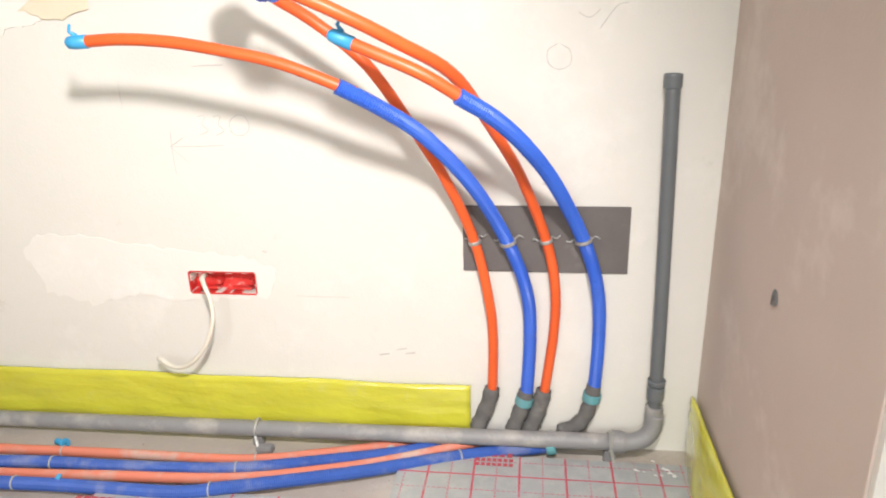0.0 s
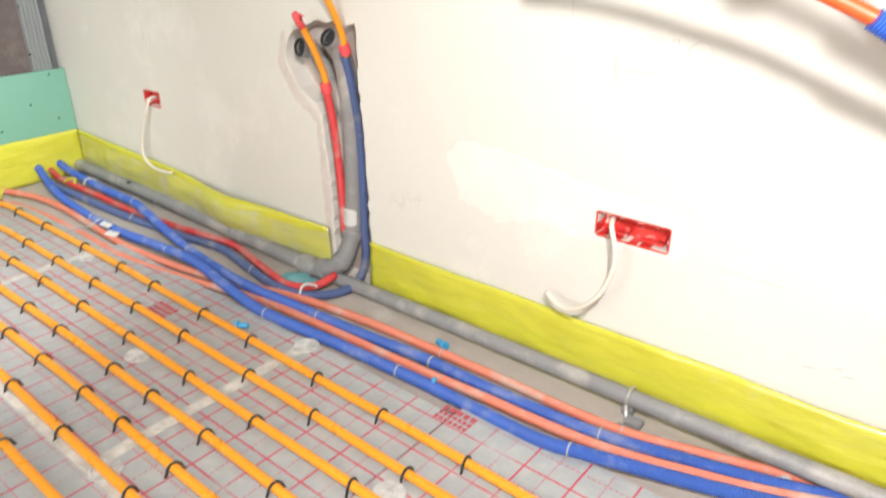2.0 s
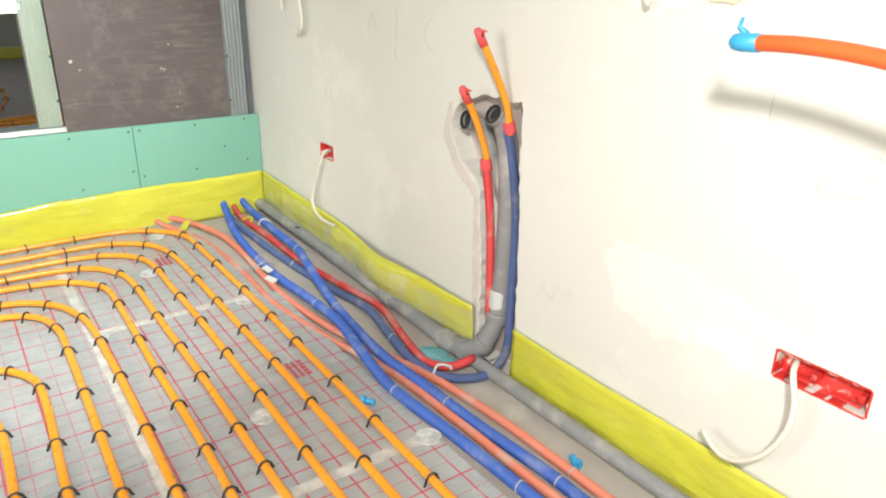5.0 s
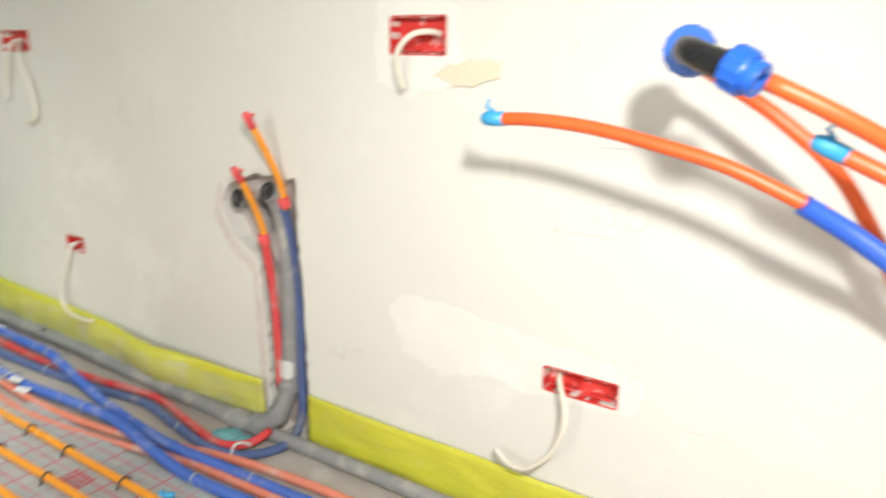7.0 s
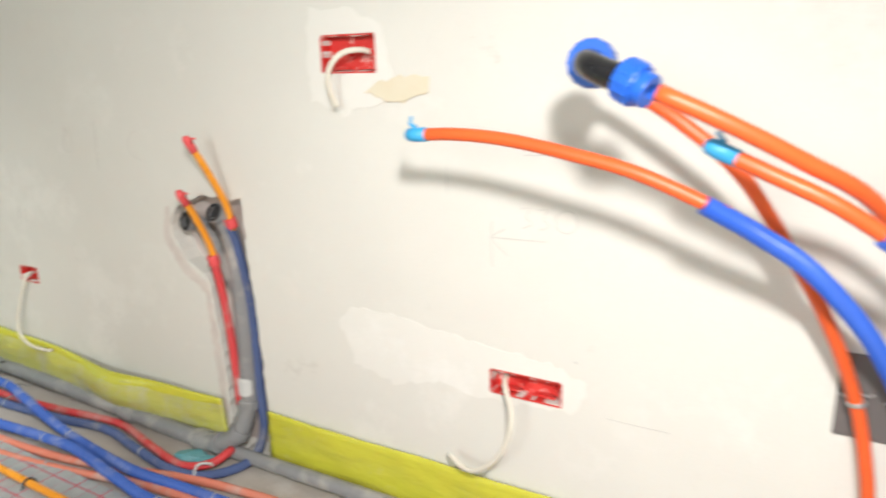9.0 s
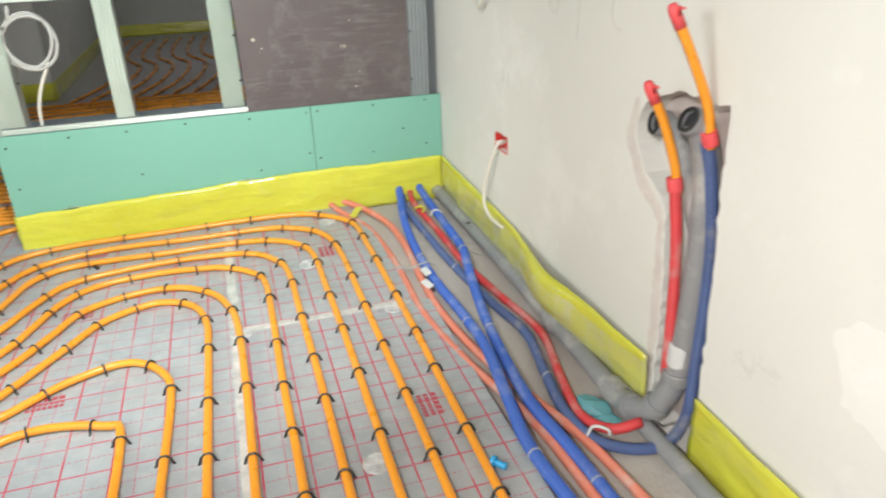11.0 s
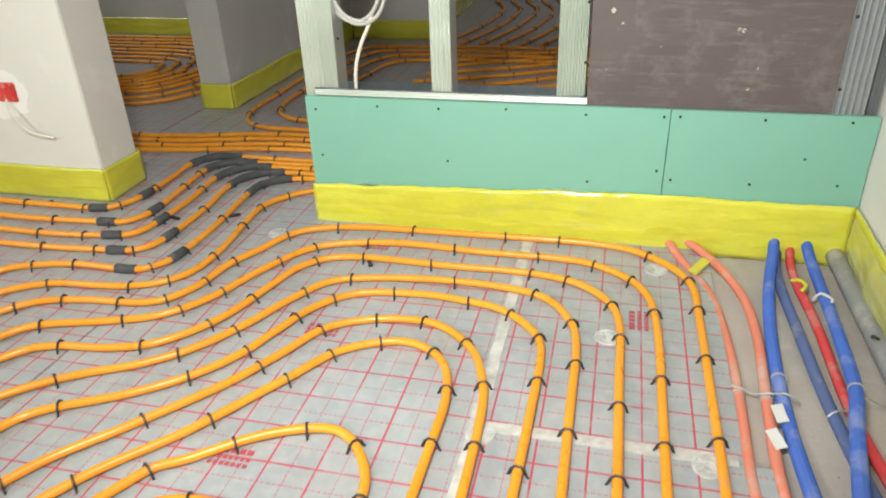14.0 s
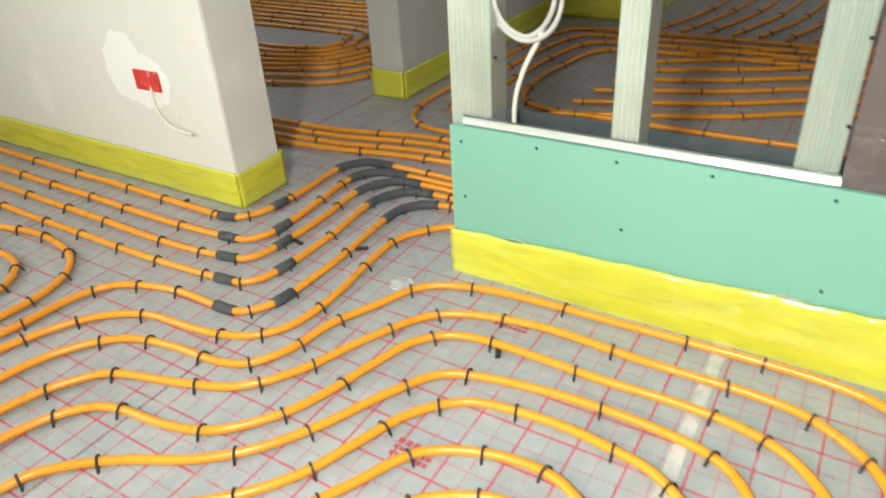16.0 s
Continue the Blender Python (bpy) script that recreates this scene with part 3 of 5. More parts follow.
def profile(name, section, along, lo, hi, mat, parent, label=""):
    """A folded steel profile: an open section of (u, v) swept from lo to hi; along 'z': u is y, v is x; along 'y': u is z, v is x."""
    verts, faces = [], []
    for end in (lo, hi):
        for u, v in section:
            verts.append((v, u, end) if along == "z" else (v, end, u))
    n = len(section)
    for i in range(n - 1):
        faces.append((i, i + 1, n + i + 1, n + i))
    ob = mesh_ob(name, verts, faces, mat, None, label)
    mod = ob.modifiers.new("sheet", "SOLIDIFY")
    mod.thickness, mod.offset = 0.0012, 0
    return keep(ob, parent)


def stud_section(y0, y1, front, back, flip=False):
    w = y1 - y0
    face = [(y0 + w * k / 40, front - 0.0042 * (1 - math.cos(2 * math.pi * 5 * k / 40))) for k in range(41)]
    sec = face + [(y1, back), (y1 - w * 0.7, back)]
    return [(y0 + y1 - u, v) for u, v in sec] if flip else sec


FRONT = WEST - 0.014
for y0, y1, flip in ((-0.028, 0.028, True), (0.029, 0.073, False), (0.350, 0.406, False), (0.694, 0.732, True), (0.733, 0.767, False)):
    profile("stud", stud_section(y0, y1, FRONT, FRONT - 0.075, flip), "z", 0.03, HIGH - 0.002, ZINC, partition)
profile("stud", stud_section(1.371, 1.442, FRONT, FRONT - 0.05), "z", 0.03, HIGH - 0.002, ZINC_DULL, partition)
profile("stud", stud_section(1.446, 1.480, FRONT - 0.03, FRONT - 0.075), "z", 0.03, HIGH - 0.002, ZINC_DULL, partition)
profile("stud", stud_section(1.055, 1.098, FRONT - 0.004, FRONT - 0.06), "z", 0.875, HIGH - 0.002, ZINC, partition)


def track(z0, y0, y1, lip, mat=ZINC, back=0.078):
    sec = [(z0 - lip, FRONT + 0.003), (z0, FRONT + 0.003), (z0, FRONT - back), (z0 + 0.024, FRONT - back)]
    return profile("rail", sec, "y", y0, y1, mat, partition)


profile("rail", [(0.412, FRONT + 0.003), (0.350, FRONT + 0.003), (0.350, FRONT - 0.078), (0.412, FRONT - 0.078)], "y", 0.002, 0.775, TRACK, partition)
track(0.826, 0.072, 0.696, 0.034)
track(0.862, 0.700, 1.436, 0.016, ZINC_DULL)
for z, y0, y1 in ((0.400, 0.002, 0.775), (0.812, 0.085, 0.705), (0.868, 0.700, 1.375)):
    lip = [(z - 0.008 + 0.017 * k / 16, FRONT + 0.0045 + 0.0018 * math.cos(2 * math.pi * k / 8) + 0.003 * math.sin(math.pi * k / 16)) for k in range(17)]
    profile("rail_lip", lip, "y", y0, y1, ZINC_DULL if z > 0.85 else ZINC, partition)
for y0, y1 in ((-0.030, 0.990), (0.992, 1.481)):
    board = keep(box("green_board", (WEST - 0.0125, y0, 0.010), (WEST, y1, 0.388), GREEN, None, "green moisture-resistant plasterboard strip", 0.001), partition)
    if y0 < 0:
        e = box("board_edge", (WEST - 0.013, y0 - 0.0060, 0.010), (WEST + 0.0012, y0 - 0.0004, 0.3885), GYPSUM, None, "white raw gypsum edge")
        e.parent = board
        e.matrix_parent_inverse = board.matrix_parent_inverse.copy()
back_board = keep(box("back_board", (FRONT - 0.092, -0.020, 0.005), (FRONT - 0.079, 1.479, 0.395), GYPSUM, None, "plasterboard on the far side"), partition)
keep(box("plywood", (FRONT - 0.020, 0.774, 0.386), (FRONT - 0.001, 1.371, 0.846), PLY, None, "scuffed brown film-faced plywood sheet", 0.001), partition)
bm = bmesh.new()
bmesh.ops.create_cone(bm, segments=8, radius1=0.0042, radius2=0.0032, depth=0.0018, cap_ends=True)
bmesh.ops.rotate(bm, verts=bm.verts[:], matrix=Matrix.Rotation(radians(90), 3, "Y"))
screw0 = part("screw", bm, SCREW, None)
bpy.data.objects.remove(screw0)
screw_mesh = bpy.data.meshes["screw"]
for y, z in ((0.00, 0.35), (0.19, 0.366), (0.37, 0.366), (0.56, 0.372), (0.775, 0.366), (0.975, 0.368), (1.015, 0.370), (1.22, 0.370), (1.42, 0.372), (0.005, 0.21), (0.392, 0.213),
             (0.79, 0.175), (0.972, 0.218), (1.01, 0.195), (1.33, 0.272), (1.21, 0.195), (1.42, 0.205), (0.427, 0.118), (1.01, 0.128)):
    s = new("screw", screw_mesh)
    s.location = (WEST + 0.0005 + (0.010 if z < 0.13 else 0), y, z)
    keep(s, partition)
for y, z in ((0.765, 0.50), (0.765, 0.65), (0.085, 0.55), (0.085, 0.72), (0.767, 0.41), (1.376, 0.45), (1.378, 0.62), (0.40, 0.80)):
    s = new("screw", screw_mesh)
    s.location = (FRONT + 0.0015, y, z)
    keep(s, partition)

partition.scale = (1, 1.027, 1.03)

# hanging coil behind the profiles
coil_pts = []
for i in range(56):
    a = radians(-70 - i * 17.5)
    k = 1.0 - 0.17 * math.sin(i * 0.29) ** 2
    coil_pts.append((-3.150 + 0.010 * math.sin(i * 0.37), 0.128 + 0.090 * k * math.cos(a) + 0.006 * math.sin(i * 0.11), 0.692 + 0.084 * k * math.sin(a) + 0.005 * math.sin(i * 0.23)))
coil = thing("cable_coil", (-3.15, 0.13, 0.69), "coil of pale grey cable hanging between the steel profiles", "cable")
keep(tube("cable", coil_pts, 0.0056, COIL, None, step=0.012, sides=8), coil)
keep(tube("cable_tail", [(-3.148, 0.172, 0.635), (-3.145, 0.158, 0.600), (-3.145, 0.130, 0.545), (-3.148, 0.108, 0.48), (-3.150, 0.102, 0.42), (-3.152, 0.104, 0.38)], 0.0056, CABLE, None, "white cable end", 0.012, 8), coil)
keep(tube("cable_hanger", [(-3.150, 0.085, 0.755), (-3.155, 0.100, 0.90), (-3.16, 0.12, 1.2), (-3.16, 0.12, HIGH)], 0.0056, COIL, None, step=0.03, sides=8), coil)

# ---- underfloor heating pipes ----
PR = 0.0097
PZ = PR + 0.001


def clip_mesh():
    pts = [Vector((0, y, z)) for y, z in ((-0.0215, -0.004), (-0.0165, 0.004), (-0.0130, 0.0150), (-0.0055, 0.0228), (0.0055, 0.0228), (0.0130, 0.0150), (0.0165, 0.004), (0.0215, -0.004))]
    v, f = sweep(pts, 0.0029, 5)
    me = bpy.data.meshes.new("clip")
    me.from_pydata([tuple(q) for q in v], [], f)
    me.materials.append(CLIP)
    return me


CLIP_MESH = clip_mesh()
pipe_seed = [0]


def heating_pipe(points, sleeves=(), label="orange heating pipe clipped to the foil floor", every=0.215, r=PR, clip_from=0.05):
    pipe_seed[0] += 1
    rnd = random.Random(pipe_seed[0])
    line = curve([(x, y, PZ) for x, y in points], 0.02)
    for i, p in enumerate(line):
        p.z += 0.0012 + 0.0012 * math.sin(i * 0.21 + pipe_seed[0])
    v, f = sweep(line, r, 10)
    ob = mesh_ob("heating_pipe", v, f, PEX, None, smooth=True)
    tagged(ob, label, "pipe", group="heating pipes")
    s, nxt = 0.0, clip_from + rnd.uniform(0, 0.1)
    for i, (a, b) in enumerate(zip(line, line[1:])):
        s += (b - a).length
        if s >= nxt:
            d = b - a
            c = new("clip", CLIP_MESH)
            c.matrix_world = pose(a.x, a.y, 0.0, 0, 0, math.degrees(math.atan2(d.y, d.x)) + rnd.uniform(-14, 14))
            c.parent = ob
            ahead = line[min(len(line) - 1, i + 9)] - line[min(len(line) - 2, i + 8)]
            bent = ahead.length > 0 and d.normalized().dot(ahead.normalized()) < 0.97
            nxt += every * (rnd.uniform(0.5, 0.75) if bent else rnd.uniform(0.75, 1.3))
    for t0, t1 in sleeves:
        n0, n1 = (min(range(len(line)), key=lambda i: (line[i].x - q[0]) ** 2 + (line[i].y - q[1]) ** 2) for q in (t0, t1))
        n0, n1 = min(n0, n1), max(n0, n1)
        seg = line[n0:n1 + 1]
        if len(seg) > 1:
            vv, ff = sweep(seg, lambda i: 0.0142 + 0.0008 * math.sin(i * 1.9), 10)
            mesh_ob("sleeve", vv, ff, SLEEVE, ob, "grey-black foam sleeve", True)
    return ob


heating_pipe([(0.100, -0.787), (-1.200, -0.777), (-1.900, -0.756), (-2.257, -0.705), (-2.391, -0.653), (-2.473, -0.571), (-2.504, -0.448), (-2.514, -0.315), (-2.545, -0.243), (-2.628, -0.196), (-2.741, -0.176), (-2.844, -0.130),
              (-2.968, -0.068), (-3.024, 0.055), (-3.045, 0.261), (-3.052, 0.618), (-3.045, 0.868), (-2.998, 0.988), (-2.880, 1.080), (-2.680, 1.093), (-2.160, 1.097), (-1.480, 1.091), (-0.780, 1.082), (-0.200, 1.074), (0.200, 1.070)])
heating_pipe([(0.100, -0.684), (-1.200, -0.674), (-1.850, -0.664), (-2.195, -0.602), (-2.329, -0.541), (-2.381, -0.479), (-2.422, -0.345), (-2.473, -0.217), (-2.576, -0.130), (-2.751, -0.058), (-2.895, 0.040), (-2.952, 0.250),
              (-2.947, 0.508), (-2.945, 0.728), (-2.918, 0.848), (-2.825, 0.958), (-2.659, 0.994), (-2.288, 0.998), (-1.560, 1.001), (-0.740, 0.990), (0.000, 0.985), (0.200, 0.985)])
heating_pipe([(0.100, -0.582), (-1.200, -0.582), (-1.850, -0.571), (-2.144, -0.520), (-2.267, -0.458), (-2.308, -0.386), (-2.324, -0.263), (-2.360, -0.161), (-2.442, -0.083), (-2.535, -0.037), (-2.669, -0.001), (-2.782, 0.040), (-2.849, 0.148),
              (-2.849, 0.428), (-2.854, 0.608), (-2.839, 0.738), (-2.788, 0.838), (-2.675, 0.904), (-2.411, 0.912), (-2.000, 0.915), (-1.440, 0.911), (-0.730, 0.906), (0.200, 0.906)])
heating_pipe([(0.100, -0.448), (-1.200, -0.458), (-1.800, -0.448), (-2.071, -0.397), (-2.154, -0.345), (-2.226, -0.253), (-2.288, -0.140), (-2.370, -0.048), (-2.483, 0.024), (-2.617, 0.086), (-2.720, 0.163), (-2.762, 0.348), (-2.767, 0.578),
              (-2.736, 0.718), (-2.648, 0.788), (-2.545, 0.814), (-2.308, 0.818), (-1.900, 0.822), (-1.220, 0.820), (-0.500, 0.806), (0.200, 0.805)])
heating_pipe([(0.100, -0.356), (-1.200, -0.366), (-1.800, -0.356), (-1.989, -0.315), (-2.092, -0.263), (-2.185, -0.109), (-2.267, -0.006), (-2.360, 0.065), (-2.463, 0.106), (-2.587, 0.158), (-2.669, 0.250), (-2.690, 0.408), (-2.679, 0.528),
              (-2.659, 0.618), (-2.597, 0.698), (-2.510, 0.738), (-2.290, 0.741), (-1.960, 0.737), (-1.560, 0.738), (-0.980, 0.727), (0.200, 0.722)])
heating_pipe([(0.100, -0.243), (-1.200, -0.243), (-1.750, -0.222), (-1.948, -0.161), (-2.092, -0.048), (-2.257, 0.086), (-2.381, 0.158), (-2.504, 0.225), (-2.566, 0.348), (-2.566, 0.478), (-2.490, 0.576), (-2.396, 0.622), (-2.262, 0.646),
              (-1.900, 0.652), (-1.520, 0.648), (-1.100, 0.643), (-0.400, 0.637), (0.200, 0.634)])
heating_pipe([(0.100, -0.140), (-1.200, -0.140), (-1.750, -0.119), (-1.948, -0.048), (-2.113, 0.086), (-2.298, 0.209), (-2.422, 0.291), (-2.483, 0.418), (-2.437, 0.518), (-2.323, 0.562), (-2.130, 0.567), (-1.540, 0.559), (-1.120, 0.556),
              (-0.400, 0.543), (0.200, 0.543)])
heating_pipe([(0.100, -0.037), (-1.200, -0.037), (-1.750, -0.027), (-1.979, 0.055), (-2.041, 0.127), (-2.133, 0.250), (-2.169, 0.378), (-2.088, 0.462), (-1.960, 0.482), (-1.590, 0.471), (-1.220, 0.468), (-0.400, 0.453), (0.200, 0.453)])
heating_pipe([(0.100, 0.055), (-1.200, 0.055), (-1.800, 0.060), (-1.917, 0.106), (-1.953, 0.209), (-1.917, 0.343), (-1.850, 0.384), (-1.330, 0.379), (-0.400, 0.370), (0.200, 0.368)])

# pipes through the doorway, with foam sleeves at their bends
DOOR = "orange heating pipe with grey foam sleeves through the doorway"
heating_pipe([(0.100, -0.890), (-1.200, -0.890), (-1.968, -0.879), (-2.319, -0.808), (-2.483, -0.725), (-2.556, -0.612), (-2.571, -0.479), (-2.587, -0.386), (-2.628, -0.304), (-2.710, -0.253), (-2.844, -0.243), (-2.998, -0.258), (-3.122, -0.263),
              (-3.205, -0.227), (-3.277, -0.150), (-3.307, -0.017), (-3.318, 0.508), (-3.318, 1.208)])
heating_pipe([(0.100, -0.982), (-1.200, -0.982), (-1.968, -0.962), (-2.350, -0.869), (-2.504, -0.849), (-2.597, -0.808), (-2.643, -0.725), (-2.669, -0.612), (-2.669, -0.438), (-2.700, -0.381), (-2.772, -0.351), (-2.978, -0.345), (-3.205, -0.361),
              (-3.307, -0.345), (-3.369, -0.258), (-3.380, -0.017), (-3.380, 1.208)], [((-2.659, -0.479), (-2.674, -0.417)), ((-2.741, -0.361), (-2.803, -0.347)), ((-3.225, -0.363), (-3.374, -0.253))], DOOR)
for i, pts in enumerate(([(-2.747, -2.482), (-2.746, -1.557), (-2.744, -0.941), (-2.762, -0.561), (-2.787, -0.484), (-2.865, -0.453), (-3.081, -0.448), (-3.266, -0.463), (-3.359, -0.438), (-3.421, -0.345), (-3.426, -0.017), (-3.431, 1.208)],
                         [(-2.842, -2.482), (-2.837, -1.557), (-2.828, -0.890), (-2.849, -0.633), (-2.880, -0.566), (-2.968, -0.546), (-3.153, -0.541), (-3.328, -0.551), (-3.421, -0.510), (-3.467, -0.417), (-3.472, -0.017), (-3.483, 1.208)],
                         [(-2.928, -2.482), (-2.925, -1.557), (-2.918, -1.044), (-2.932, -0.705), (-2.962, -0.638), (-3.040, -0.612), (-3.225, -0.623), (-3.390, -0.633), (-3.472, -0.592), (-3.503, -0.489), (-3.514, -0.017), (-3.534, 1.208)],
                         [(-3.032, -2.482), (-3.026, -1.752), (-3.022, -1.044), (-3.020, -0.818), (-3.065, -0.751), (-3.143, -0.725), (-3.307, -0.720), (-3.441, -0.725), (-3.519, -0.684), (-3.550, -0.582), (-3.555, -0.017), (-3.586, 1.208)])):
    a, b, c = pts[3], pts[5], pts[7]
    heating_pipe(pts, [((a[0], a[1] - 0.03), (a[0] - 0.006, a[1] + 0.03)), ((b[0] + 0.012, b[1] - 0.004), (b[0] - 0.045, b[1])), ((c[0] - 0.005, c[1]), (pts[9][0], pts[9][1] + 0.03))], DOOR)
heating_pipe([(-1.600, -1.033), (-2.071, -0.992), (-2.401, -0.941), (-2.545, -0.956), (-2.628, -1.023), (-2.669, -1.126), (-2.684, -1.280), (-2.659, -1.413), (-2.587, -1.763), (-2.566, -2.482)])
heating_pipe([(-1.600, -1.146), (-2.071, -1.105), (-2.381, -1.064), (-2.483, -1.085), (-2.550, -1.167), (-2.561, -1.290), (-2.525, -1.413), (-2.463, -1.763), (-2.442, -2.482)])

# pipes in the rooms behind
FAR = "orange heating pipe on the floor of the rooms behind"
for k, x in enumerate((-3.65, -3.705, -3.77, -3.83)):
    heating_pipe([(x + 0.10, -3.0), (x + 0.10, -1.4), (x + 0.075, -0.95), (x + 0.01, -0.60), (x - 0.01, -0.30), (x - 0.01, 0.4), (x, 1.35)], (), FAR, 0.3)
for k in range(4):
    x, y = -3.90 - 0.125 * k, -0.80 + 0.105 * k
    heating_pipe([(x + 0.0, 1.35), (x + 0.005, 0.4), (x, -0.2), (x - 0.005, y + 0.22), (x - 0.04, y + 0.09), (x - 0.15, y + 0.01), (x - 0.4, y - 0.02), (-5.1 + 0.08 * k, y), (-5.42 + 0.1 * k, y + 0.06),
                  (-5.55 + 0.11 * k, y + 0.25), (-5.57 + 0.11 * k, 0.5), (-5.57 + 0.11 * k, 1.35)], (), FAR, 0.3)
for k in range(8):
    x0, x1 = -5.70 + 0.1 * k, -4.06 - 0.085 * k
    y1 = -1.18 - 0.085 * k
    y0 = -3.5 + 0.1 * k
    if x1 - x0 < 0.15:
        continue
    r = min(0.62, (x1 - x0) * 0.49)
    heating_pipe([(x1, y0), (x1 + 0.03, -2.2), (x1, y1 - r), (x1 - r * 0.3, y1 - r * 0.28), (x1 - r, y1), (x0 + r, y1 - 0.02), (x0 + r * 0.25, y1 - r * 0.3), (x0, y1 - r), (x0, -2.4), (x0, y0)], (), FAR, 0.35)
for k in range(8):
    y = -0.22 + 0.13 * k
    heating_pipe([(-5.66, y - 0.05), (-6.2, y + 0.10), (-6.9, y + 0.16), (-7.4, y + 0.02), (-8.0, y), (-8.7, y + 0.05)], (), FAR, 0.4)
for k in range(7):
    x = -4.45 - 0.16 * k
    heating_pipe([(x + 0.20, -0.28 + 0.03 * k), (x + 0.10, 0.05), (x - 0.02, 0.35), (x - 0.22, 0.75), (x - 0.3, 1.35)], (), FAR, 0.3)

# ---- supply hoses along the wall ----


def hose(name, points, r, mat, label, ridges=False, step=0.02):
    ob = tube(name, points, r, mat, None, "", step, 12, ridges)
    return tagged(ob, label, "hose", group="supply hoses")


hose("hose", [(-3.160, 1.324, 0.060), (-3.060, 1.309, 0.030), (-2.860, 1.272, 0.002), (-2.600, 1.245, -0.002), (-2.350, 1.237, 0.000), (-2.100, 1.242, 0.014), (-1.900, 1.236, 0.026), (-1.700, 1.213, 0.014), (-1.530, 1.196, 0.010),
              (-1.290, 1.217, 0.004), (-1.020, 1.231, 0.002), (-0.735, 1.227, 0.006), (-0.628, 1.243, 0.012), (-0.488, 1.287, 0.008), (-0.350, 1.335, 0.004), (-0.160, 1.409, 0.000), (-0.028, 1.445, 0.000), (0.042, 1.462, 0.002)], 0.0145, BLUE_DUST, "blue corrugated hose lying on the floor", True)
hose("hose", [(-3.160, 1.399, 0.060), (-3.050, 1.398, 0.028), (-2.780, 1.400, 0.006), (-2.500, 1.378, 0.022), (-2.350, 1.345, 0.030), (-2.120, 1.300, 0.024), (-1.950, 1.278, 0.014), (-1.700, 1.257, 0.012), (-1.520, 1.276, 0.002),
              (-1.300, 1.293, -0.004), (-1.090, 1.311, -0.004), (-0.900, 1.312, -0.004), (-0.645, 1.322, 0.000), (-0.440, 1.370, 0.000), (-0.290, 1.412, 0.000), (-0.155, 1.466, -0.002), (0.012, 1.488, 0.010)], 0.0145, BLUE_DUST, "blue corrugated hose crossing another on the floor", True)
hose("hose", [(-3.150, 1.339, 0.020), (-3.000, 1.314, -0.006), (-2.700, 1.319, -0.008), (-2.440, 1.329, -0.008), (-2.170, 1.354, -0.008), (-1.980, 1.379, -0.008), (-1.800, 1.349, -0.008), (-1.640, 1.326, -0.008), (-1.520, 1.349, -0.004),
              (-1.465, 1.444, 0.000), (-1.470, 1.509, 0.050), (-1.478, 1.522, 0.160), (-1.480, 1.524, 0.400), (-1.492, 1.512, 0.560), (-1.497, 1.496, 0.634)], 0.013, NAVY, "dusty navy hose rising into the wall chase", True)
hose("hose", [(-3.150, 1.369, 0.030), (-3.000, 1.349, 0.006), (-2.750, 1.364, -0.006), (-2.450, 1.366, -0.008), (-2.220, 1.389, -0.008), (-1.980, 1.419, -0.008), (-1.780, 1.379, -0.008), (-1.620, 1.352, -0.006), (-1.540, 1.384, 0.006),
              (-1.525, 1.444, 0.020)], 0.0115, RED, "red hose on the floor beside the drain", False)
hose("hose", [(-1.530, 1.494, 0.130), (-1.531, 1.492, 0.280), (-1.537, 1.488, 0.420), (-1.547, 1.478, 0.539)], 0.0115, RED, "red corrugated hose rising in the chase", True)
hose("hose", [(-3.140, 1.022, 0.018), (-3.015, 1.066, 0.004), (-2.860, 1.132, -0.008), (-2.640, 1.153, -0.008), (-2.420, 1.154, -0.006), (-2.170, 1.150, -0.006), (-1.900, 1.188, -0.008), (-1.640, 1.246, -0.008), (-1.360, 1.264, -0.008),
              (-1.100, 1.270, -0.006), (-0.920, 1.278, -0.004), (-0.630, 1.293, -0.002), (-0.430, 1.345, -0.004), (-0.290, 1.391, -0.002), (-0.100, 1.466, 0.006)], 0.0115, SALMON, "dusty salmon insulated hose on the concrete")
hose("hose", [(-3.140, 1.044, 0.024), (-3.040, 1.135, 0.010), (-2.872, 1.205, 0.000), (-2.690, 1.222, -0.006), (-2.430, 1.207, -0.006), (-2.187, 1.199, -0.006), (-1.950, 1.226, -0.010), (-1.750, 1.272, -0.012), (-1.550, 1.324, -0.010),
              (-1.320, 1.353, -0.010), (-1.120, 1.360, -0.010), (-0.900, 1.365, -0.010), (-0.635, 1.369, -0.010), (-0.450, 1.411, -0.010), (-0.280, 1.460, -0.008), (-0.170, 1.482, -0.004)], 0.0115, SALMON, "salmon insulated hose along the wall")


